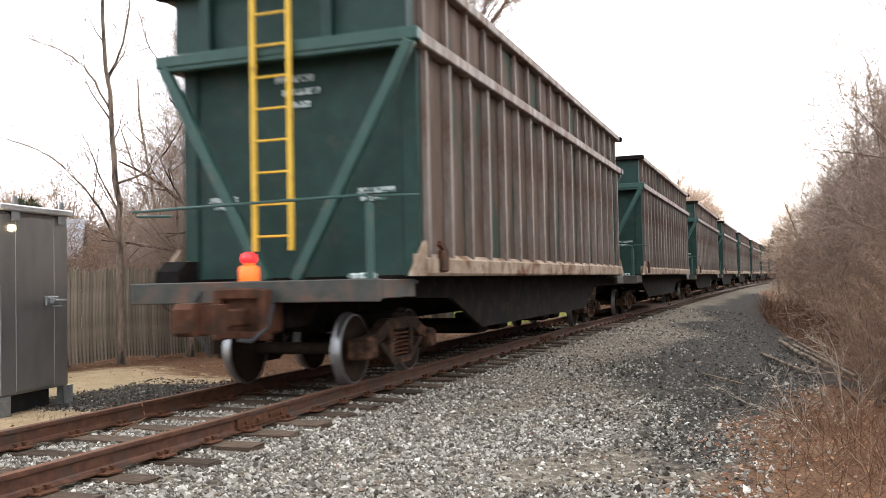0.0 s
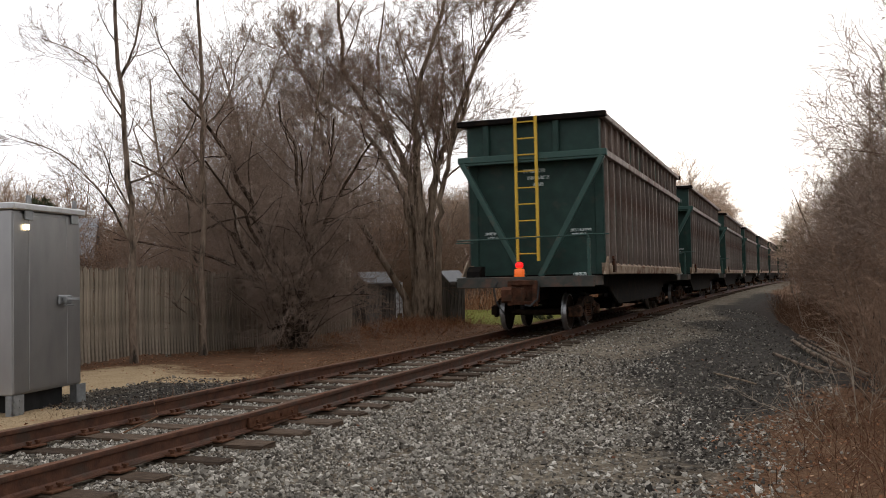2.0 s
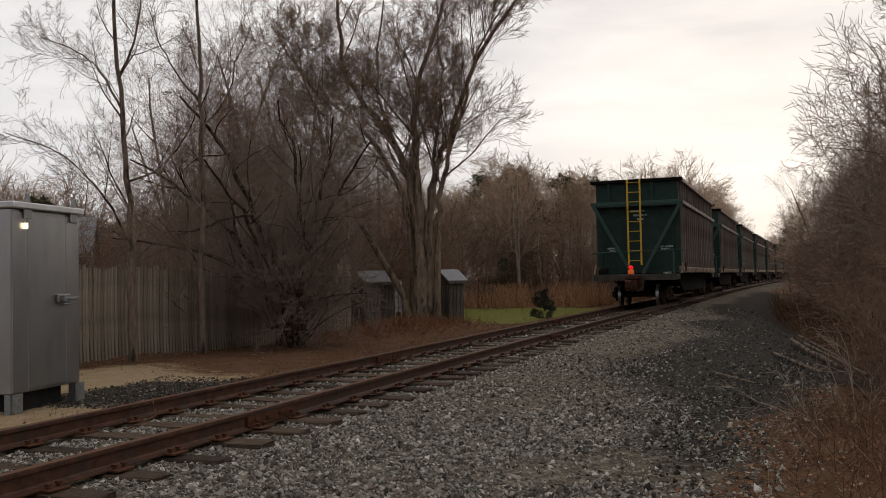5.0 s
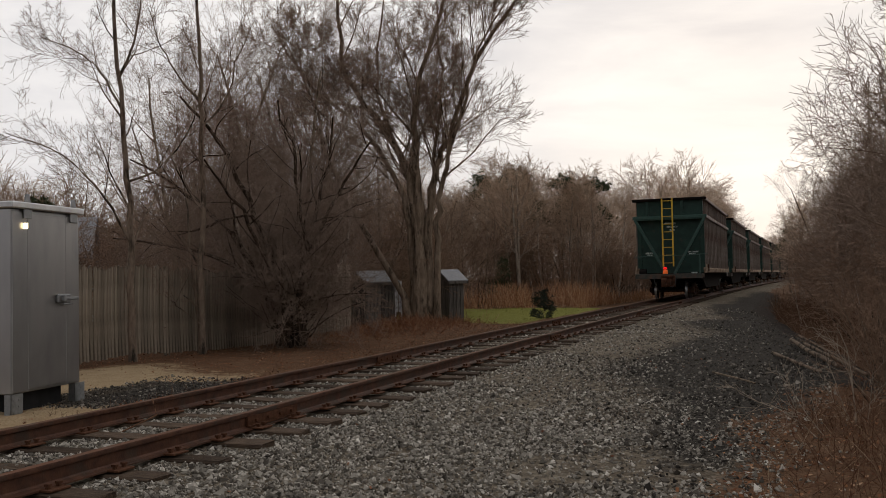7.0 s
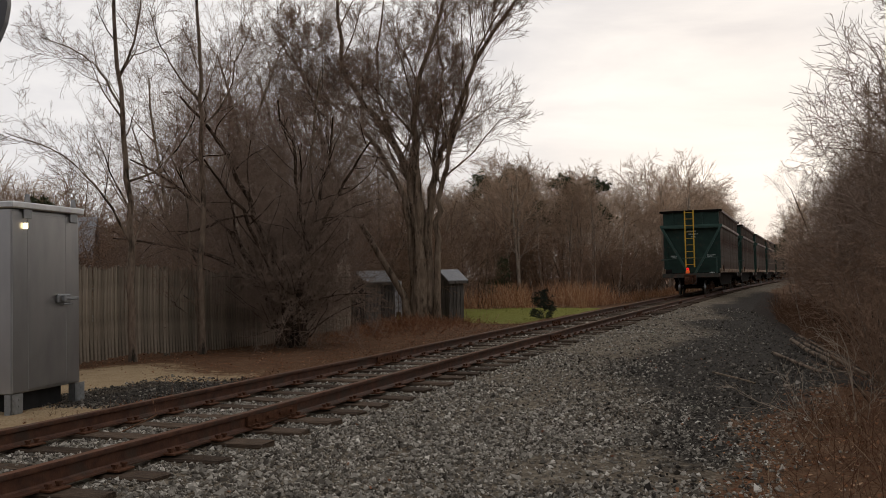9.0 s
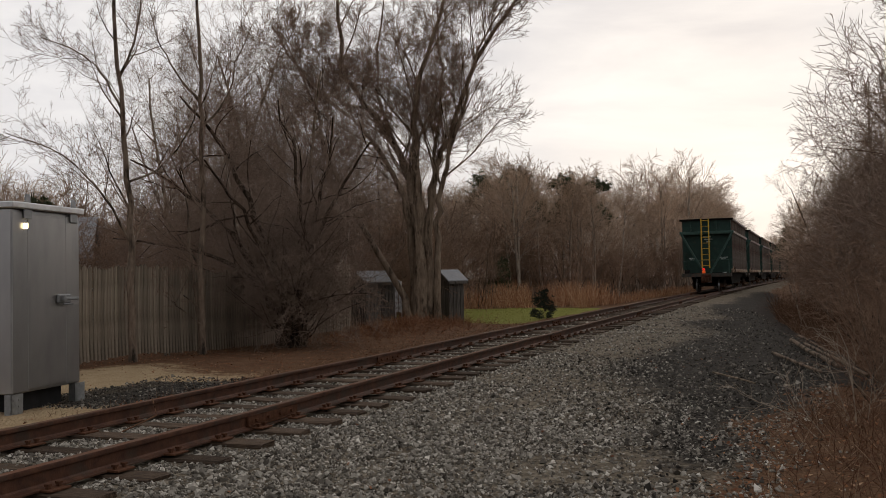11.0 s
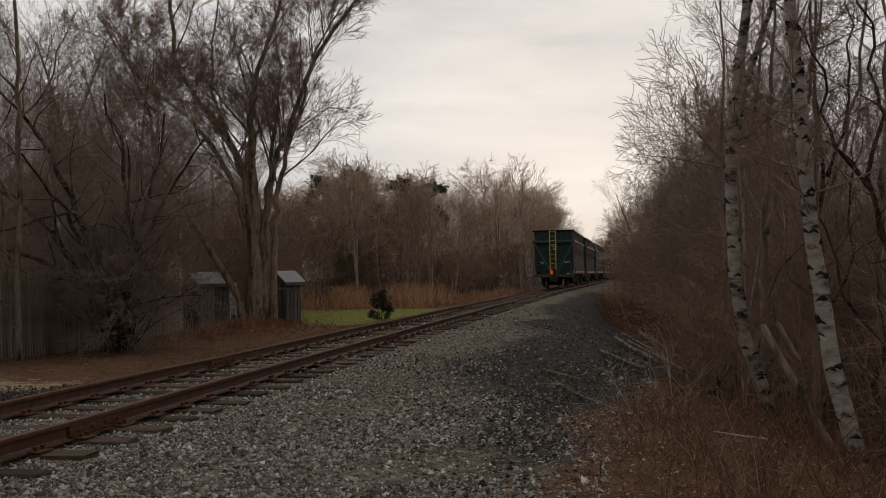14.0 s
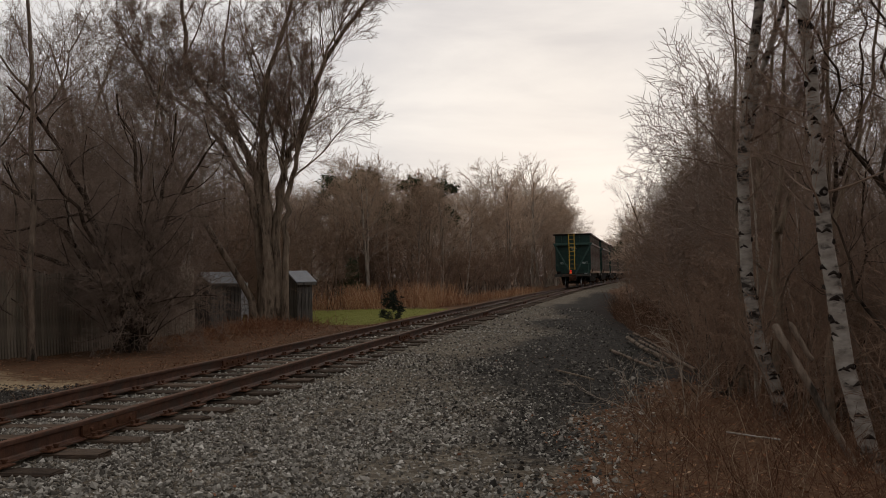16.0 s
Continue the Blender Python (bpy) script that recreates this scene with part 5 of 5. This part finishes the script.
def birch(stems, seed, label):
    """A white trunk through a few points, with dark knots and fine hanging twigs."""
    g = random.Random(seed)
    t, c, k = Wood(), Wood(), Wood()
    for pts, r0, r1 in stems:
        P = [Vector(p) for p in pts]
        Q = []
        for a, b in zip(P, P[1:]):
            Q += [a.lerp(b, i / 3) for i in range(3)]
        Q.append(P[-1])
        R = [r0 + (r1 - r0) * i / (len(Q) - 1) for i in range(len(Q))]
        t.tube(Q, R, 12)
        up = [(5, 5, .10, .04, 7, 40, .55, .2), (4, 3, .12, 0, 6, 42, .55, .1), (3, 3, .14, -.02, 4, 40, .5, .1), (2, 3, .1, 0, 0, 0, 0, 0)]
        for i in range(len(Q)):
            if Q[i].z > 1.5:
                for _ in range(2):
                    a = g.uniform(0, 6.28)
                    grow(c, c, g, Q[i], Vector((math.cos(a), math.sin(a), g.uniform(.1, .9))), g.uniform(.6, 1.3), g.uniform(.007, .015), 0, up, .0025)
            if i % 2 == 0 and i:
                a = g.uniform(0, 6.28)
                d = Vector((math.cos(a), math.sin(a), .2))
                k.tube([Q[i] + d * R[i] * .75, Q[i] + d * R[i] * 1.18], [.045, .02], 7)
            for _ in range(2):
                # chevron scars facing the line
                a = g.uniform(2.6, 5.4)
                q = Q[i] + Vector((0, 0, g.uniform(-.12, .12)))
                rim = [q + Vector((math.cos(a + e), math.sin(a + e), 0)) * R[i] * 1.015 + Vector((0, 0, -abs(e) * .045 + .02)) for e in (-.7, -.35, 0, .35, .7)]
                k.tube(rim, [.004, .013, g.uniform(.015, .028), .013, .004], 5)
    o = empty("birch_tree")
    t.done("trunk", M_BIRCH, o, "white peeling birch trunk")
    k.done("scars", M_SCAR, o, "dark branch scars")
    c.done("crown", M_TWIG, o, "bare fine twigs")
    tagged(o, label, "tree", "birch trees")


birch([([(7.62, 12.04, -1.0), (7.5, 12.04, -.35), (7.3, 12.08, .28), (7.19, 12.09, 1.14), (7.18, 12.09, 2.52), (7.26, 12.08, 3.38), (7.45, 12.05, 4.67), (7.7, 12.1, 6.6), (7.8, 12.2, 8.5)], .10, .045),
       ([(7.2, 12.2, 2.5), (7.42, 12.26, 3.63), (7.79, 12.2, 4.69), (8.2, 12.3, 6.4)], .05, .025)], 3, "white-barked birch leaning out of the thicket")
birch([([(7.95, 9.0, -1.0), (7.8, 9.02, -.43), (7.64, 9.06, .29), (7.57, 9.08, .98), (7.51, 9.09, 1.46), (7.47, 9.1, 2.16), (7.44, 9.11, 2.98), (7.38, 9.12, 3.8), (7.3, 9.2, 5.5), (7.4, 9.3, 7.5)], .09, .045)], 4, "white-barked birch with dark scars at the wood's edge")
# grey trunks beside the birches, and a dark crooked tree before them
ALDER = [(7, 5, .12, .06, 6, 46, .6, .12), (5, 3, .15, .03, 5, 46, .6, .12), (4, 3, .16, .0, 3.4, 44, .58, .1), (2, 3, .15, 0, 0, 0, 0, 0)]
for k, (x, y, q, lean) in enumerate(((9.0, 27.0, .06, -.1), (7.5, 15.3, .075, .05), (7.7, 13.4, .075, .35), (8.2, 12.4, .06, .2), (8.75, 11.2, .065, .1), (8.6, 22.0, .06, -.1), (9.1, 9.0, .05, .3))):
    top = 6.5 + .3 * k % 1.2
    put(limb_tree("alder_tree", 130 + k, [([(0, 0, -.2), (.03, 0, 1.5), (lean * .4, .05, 3.2), (lean * .7, 0, 5), (lean, 0, top + 1)], q, .007),
                                          ([(lean * .3, 0, 2.6), (lean * .3 + .35, .1, 3.6), (lean + .5, .1, 5), (lean + .7, 0, top)], q * .6, .012)],
                  ALDER, 9, .2, 1.3, M_BARK, M_TWIG, "slender grey-barked alder in the thicket", .0035, .03), x, y, 0)
CROOK = [(7, 5, .15, .03, 4, 48, .6, .15), (5, 3, .17, .02, 3, 46, .6, .15), (4, 3, .17, 0, 0, 0, 0, 0)]
CROOKED = [limb_tree("crooked_tree", 150 + k, [([(0, 0, -.2), (-.1, 0, 1), (.15, .1, 2), (-.1, 0, 3.1), (.3, 0, 4.4), (.2, .1, 6.4)], .045, .012),
                                               ([(.0, 0, 1.4), (-.4, -.1, 1.9), (-.55, -.1, 2.6), (-.9, 0, 3.2)], .022, .006),
                                               ([(-.1, 0, 3), (-.5, -.1, 3.6), (-.6, -.1, 4.4), (-1.1, 0, 5.2)], .022, .006),
                                               ([(.1, 0, 2.1), (.5, 0, 2.8), (.7, .1, 3.6), (1.2, .1, 4.4)], .025, .006)],
                     CROOK, 5, .2, .9, M_BARKVINE, M_TWIG, "dark crooked bare tree with twisting limbs", .003, .03) for k in range(2)]
put(CROOKED[0], 8.35, 9.9, 0)
put(CROOKED[1], 8.6, 8.6, 60)
for k, (x, y, q) in enumerate(((8.95, 10.6, 1.15), (8.5, 12.9, 1.15))):
    again(CROOKED[k % 2], x, y, 75 * k + 20, q)
STEM = [(9, 6, .07, .02, 8, 48, .3, .3), (5, 3, .14, .04, 4, 46, .5, .2), (3, 3, .15, 0, 0, 0, 0, 0)]
PALES = [tree("pale_stem_tree", 170 + k, many_stems(180 + k, 2, .25, .12, 4.6, .032), STEM, M_BARKPALE, M_TWIGRED, "slender pale-barked sapling in the thicket", "sapling", thin=.004) for k in range(2)]
put(PALES[0], 7.75, 14.2, 0)
put(PALES[1], 7.9, 16.8, 90)
for k in range(18):
    y = 12.5 + 1.5 * k
    p = on_track(y, max(edge_of_shelf(y), 4.4) + rng.uniform(1.7, 3.0))
    again(PALES[k % 2], p.x, p.y, rng.uniform(0, 360), rng.uniform(.6, 1.05))
# brush between them
for k, (x, y, s) in enumerate(((7.0, 13.3, .75), (7.6, 11.0, .6), (8.2, 13.2, .9), (8.6, 10.8, .8), (8.5, 8.4, .65), (9.2, 9.6, .9), (7.3, 15.0, .9), (8.9, 7.6, .7), (6.7, 11.9, .45))):
    again(SHRUBS[k % 3], x, y, 50 * k, s)
for k, (x, y, s) in enumerate(((8.6, 15.5, .5), (9.4, 12.6, .45), (10.4, 20.0, .5))):
    again(MIDS[k % 3], x, y, 70 * k, s)


def needle_tree(name, seed, h, r, tufts, mat, label, blade=.22, bare=.45, width=.02):
    g = random.Random(seed)
    t = Wood()
    t.tube([Vector((0, 0, -.2)), Vector((.05, 0, h * .5)), Vector((0, .05, h))], [h * .018, h * .012, h * .003], 7)
    vs, fs = [], []
    clumps = []
    for k in range(16 if bare > .3 else 22):
        z = h * (bare + (1 - bare) * (k + g.random()) / (16 if bare > .3 else 22))
        f = (z / h - bare) / (1 - bare)
        f = (1.0 - .75 * f ** 2.2) if bare > .3 else (1 - .85 * f)
        a, q = g.uniform(0, 6.283), r * f * g.uniform(.35, .95)
        clumps.append((Vector((math.cos(a) * q, math.sin(a) * q, z)), r * g.uniform(.22, .40)))
        t.tube([Vector((0, 0, max(.1, z - q * .4))), clumps[-1][0]], [h * .005, h * .002], 4)
    for k in range(tufts):
        m, s = clumps[k % len(clumps)]
        c = m + Vector((g.gauss(0, .5), g.gauss(0, .5), g.gauss(0, .32))) * s
        for j in range(9):
            d = Vector((g.gauss(0, 1), g.gauss(0, 1), g.gauss(.25, .7))).normalized()
            s = d.orthogonal().normalized() * width
            n = d.cross(s) * .5
            b = len(vs)
            L = blade * g.uniform(.6, 1.2)
            vs += [tuple(c - s), tuple(c + s), tuple(c + d * L * .5 + n), tuple(c + d * L)]
            fs += [(b, b + 1, b + 2), (b + 1, b + 3, b + 2), (b + 3, b, b + 2)]
    o = empty(name)
    t.done("trunk", M_BARKDARK, o)
    from_lists("crown", vs, fs, mat, o, "dark green needle tufts")
    return tagged(o, label, "pine" if bare > .3 else "evergreen shrub")


pine = put(needle_tree("pine_tree", 1, 9.0, 1.9, 1000, M_NEEDLE, "dark green pine standing above the bare wood", .27, .6, .035), -11.1, 59.7)
for x, y, a, s in ((-13.2, 59.1, 40, .96), (-8.3, 61.2, 130, .93), (-12.2, 63, 200, 1.02), (-7.0, 66, 300, .95), (6.6, 105, 20, .75), (-18.5, 58, 80, .9)):
    again(pine, x, y, a, s)
put(needle_tree("cedar_shrub", 2, .98, .62, 170, M_CEDAR, "small dark evergreen shrub beside the track", .16, .04, .016), -2.85, 33.4)
put(needle_tree("cedar_tree", 3, 4.2, 1.3, 420, M_NEEDLE, "dark green cedar behind the fence", .3, .05, .03), -15.2, 21.0)
put(needle_tree("cedar_tree", 4, 2.6, 1.0, 260, M_NEEDLE, "dark green cedar at the wood's edge", .26, .05, .025), -9.5, 50.5)


# ---- low growth and litter ----
def stems(name, seed, spots, mat, label, category, size=(.4, .9), r=.004, lean=.5, forks=0):
    g = random.Random(seed)
    w = Wood()
    for x, y in spots:
        p = Vector((x, y, ground_z(x, y) - .03))
        h = g.uniform(*size)
        d = Vector((g.gauss(0, lean), g.gauss(0, lean), 1)).normalized()
        e = Vector((g.gauss(0, lean), g.gauss(0, lean), g.uniform(-.3, .8)))
        m = p + d * h * .55
        q = m + (d + e * .7).normalized() * h * .5
        w.tube([p, m, q], [r * g.uniform(.7, 1.3), r * .8, r * .35], 3)
        for _ in range(forks):
            b = p.lerp(m, g.uniform(.3, 1))
            w.tube([b, b + Vector((g.gauss(0, 1), g.gauss(0, 1), g.uniform(-.1, 1))).normalized() * h * g.uniform(.2, .5)], [r * .6, r * .3], 3)
    o = w.done(name, mat, None, "", False)
    return tagged(o, label, category, kind="stuff")


def leaves(name, seed, spots, mat, label, size=.026):
    g = np.random.default_rng(seed)
    vs, fs = [], []
    for k, (x, y) in enumerate(spots):
        s = size * g.uniform(.6, 1.4)
        a = g.uniform(0, 6.28)
        t = g.uniform(-.5, .5, 2)
        P = np.array([(-1, 0, .25), (0, -.55, 0), (1, 0, .3), (0, .55, .45)]) * s
        ca, sa = math.cos(a), math.sin(a)
        R = np.array([[ca, -sa, 0], [sa, ca, 0], [t[0], t[1], 1]])
        vs.append(P @ R.T + (x, y, ground_z(x, y) + .012 + g.uniform(0, .03)))
        fs += [(4 * k, 4 * k + 1, 4 * k + 2), (4 * k, 4 * k + 2, 4 * k + 3)]
    o = from_lists(name, np.concatenate(vs).tolist(), fs, mat)
    return tagged(o, label, "leaf litter", kind="stuff")


g = random.Random(23)
spots = []
while len(spots) < 9000:
    u, y = g.uniform(-8.2, -2.5), g.uniform(8, 33)
    b, s, l, d = zones(u, y)
    if g.random() < (1 - .9 * s) * (1 - l) * (1 - b):
        spots.append(tuple(on_track(y, u))[:2])
while len(spots) < 17000:
    y = 3 + 17 * g.random() ** 1.3
    u = gravel_edge(y) + g.uniform(-.15, 4.2) + .3 * noise.noise((y, 3, 3)) if y < 14 else edge_of_shelf(y) + g.uniform(.2, 3)
    spots.append(tuple(on_track(y, u))[:2])
for k in range(120):
    spots.append(tuple(on_track(g.uniform(4, 20), g.uniform(1.5, 5)))[:2])
leaves("leaf_litter", 5, spots, M_LEAF, "brown dead leaves strewn over the ground", .018)
spots = []
for k in range(4200):
    y = 4.2 + 15 * g.random() ** 1.25
    spots.append((gravel_edge(min(y, 11)) + .35 + 4.2 * g.random() ** .8 + (1.3 if y > 11 else 0), y))
stems("undergrowth", 6, spots, M_BRUSH, "tangled reddish-brown brambles and dry stems", "undergrowth", (.2, .62), .0035, .7, 2)
spots = [(edge_of_shelf(y) + g.uniform(1.3, 4.6), y) for y in [13 + 40 * g.random() for _ in range(3000)]]
stems("undergrowth", 7, spots, M_BRUSH, "dry brown stems along the bank", "undergrowth", (.5, 1.5), .006, .4, 2)
spots = [tuple(on_track(g.gauss(25.6, 2.2), g.gauss(-5.3, .75)))[:2] for _ in range(1500)]
stems("bracken_heap", 8, spots, M_LEAF, "heap of rust-brown dead bracken and vines", "bracken", (.15, .5), .006, .9, 2)
spots = [p for p in [tuple(on_track(43.5 + 9 * g.random() ** .7, g.uniform(-11, -3.7)))[:2] for _ in range(5000)] if noise.noise((p[0] * .6, p[1] * .6, 2)) > -.1 + .25 * g.random()]
stems("dry_reeds", 9, spots, M_REED, "tawny dry reeds at the lawn's edge", "reeds", (.4, 1.45), .011, .30, 1)
spots = [tuple(on_track(g.uniform(50, 90), g.uniform(-4.6, -3.2)))[:2] for _ in range(900)]
stems("dry_reeds", 10, spots, M_REED, "tawny dry grass beside the line", "reeds", (.3, .7), .012, .2, 1)
spots = [(u, y) for u, y in [(g.uniform(-11, -2.7), g.uniform(29.5, 44)) for _ in range(4500)] if zones(u, y)[2] > .4]
stems("lawn_grass", 12, spots, M_GRASS, "short yellow-green lawn grass", "grass", (.04, .09), .006, .5)
spots = [tuple(on_track(g.uniform(8.5, 30), -2.55 - abs(g.gauss(0, .25))))[:2] for _ in range(500)]
stems("dry_grass", 13, spots, M_BRUSH, "thin dry grass stalks beside the rail", "grass", (.06, .2), .003, .5, 1)


def log(a, b, r, mat, label, name="fallen_log", seed=0):
    q = random.Random(seed)
    A, B = Vector(a), Vector(b)
    w = Wood()
    pts = [A.lerp(B, i / 6) + Vector((0, 0, q.uniform(-.3, .3) * r)) for i in range(7)]
    pts = [A + (B - A).normalized() * -.01] + pts + [B + (B - A).normalized() * .01]
    w.tube(pts, [.002] + [r * q.uniform(.85, 1.12) for _ in range(7)] + [.002], 8)
    tagged(w.done(name, mat), label, "log" if r > .03 else "branch")


def gp(x, y, h=0.0):
    return (x, y, ground_z(x, y) + h)


log(gp(5.95, 24.6, .1), gp(6.75, 17.9, .14), .03, M_BARKDARK, "weathered fallen log along the bank", seed=1)
log(gp(5.75, 21.0, .1), gp(6.4, 16.2, .1), .045, M_BARKDARK, "dark rotting log along the bank", seed=2)
log(gp(6.0, 20.5, .12), gp(6.85, 16.4, .12), .035, M_BARKDARK, "dark rotting log along the bank", seed=3)
log(gp(5.4, 18.2, .06), gp(6.1, 14.9, .06), .03, M_BARKDARK, "dark rotting log along the bank", seed=4)
log(gp(4.55, 14.6, .03), gp(5.2, 13.2, .05), .014, M_BARK, "pale dry stick on the cinders", "dry_stick", 5)
log(gp(6.5, 8.6, .12), gp(6.9, 8.25, .12), .008, M_BIRCH, "pale bare stick in the brambles", "dry_stick", 6)
log((6.93, 8.49, .73), (7.66, 8.3, -.75), .034, M_BARKDARK, "broken leaning dead trunk among brambles", "dead_snag", 7)
log((7.05, 8.45, .75), (7.22, 8.43, .42), .022, M_BARKDARK, "broken leaning dead branch among brambles", "dead_snag", 8)
TINY = [(6, 5, .10, .0, 7, 45, .5, .2), (4, 3, .15, .02, 4, 45, .5, .2), (3, 3, .15, 0, 0, 0, 0, 0)]
put(tree("pale_sapling", 91, [(0, 0, -.05, 0, 1.15, .011), (.05, .02, -.4, 0, .8, .007), (.08, 0, .3, 0, .7, .006)], TINY, M_PALE, M_PALE, "pale bare sapling in the brambles", "sapling", .003), 6.26, 10.4)
put(tree("pale_sapling", 92, [(0, 0, -.5, 0, 1.0, .010), (.05, .1, -.7, 0, .9, .008)], TINY, M_PALE, M_PALE, "pale bare sapling in the brambles", "sapling", .003), 5.95, 9.4)
# a weed stalk between the rails
log((-.42, 7.05, -.2), (-.30, 7.5, -.08), .008, M_BRUSH, "dry weed stalk between the rails", "weed_stalk", 9)
log((-.30, 7.5, -.08), (-.55, 7.75, .05), .006, M_BRUSH, "dry weed stalk between the rails", "weed_stalk", 10)


def motions():
    """The train rolls away along the line, its wheels turning; the gate's counterweight swings down."""
    times = [0, .5, 1, 1.5, 2, 3, 4, 5, 6, 7, 8, 9, 10, 11, 12, 13, 14, 15, 16]
    for i, c in enumerate(CARS):
        walk(c, [(t, at_track(rear_of_train(t) + PITCH * i)) for t in times])
    walk(MARKER, [(t, at_track(rear_of_train(t)) @ Matrix.Translation((-.20, -.40, SILL - .045))) for t in times])
    for c in CARS[:4]:
        for w in [o for o in c.children if o.name.startswith("wheelset")]:
            at = w.matrix_basis.translation.copy()
            walk(w, [(k * .1, Matrix.Translation(at) @ Matrix.Rotation(-(rear_of_train(k * .1) - rear_of_train(0)) / .42, 4, "X")) for k in range(161)])
    walk(GATE_ARM, [(t, Matrix.Rotation(radians(a), 4, "Y")) for t, a in ((0, -62), (7.0, -60), (8.0, -32), (8.6, -5), (8.9, 8), (9.2, 13), (9.8, 28), (10.6, 40), (11.2, 44), (16, 44))])


motions()
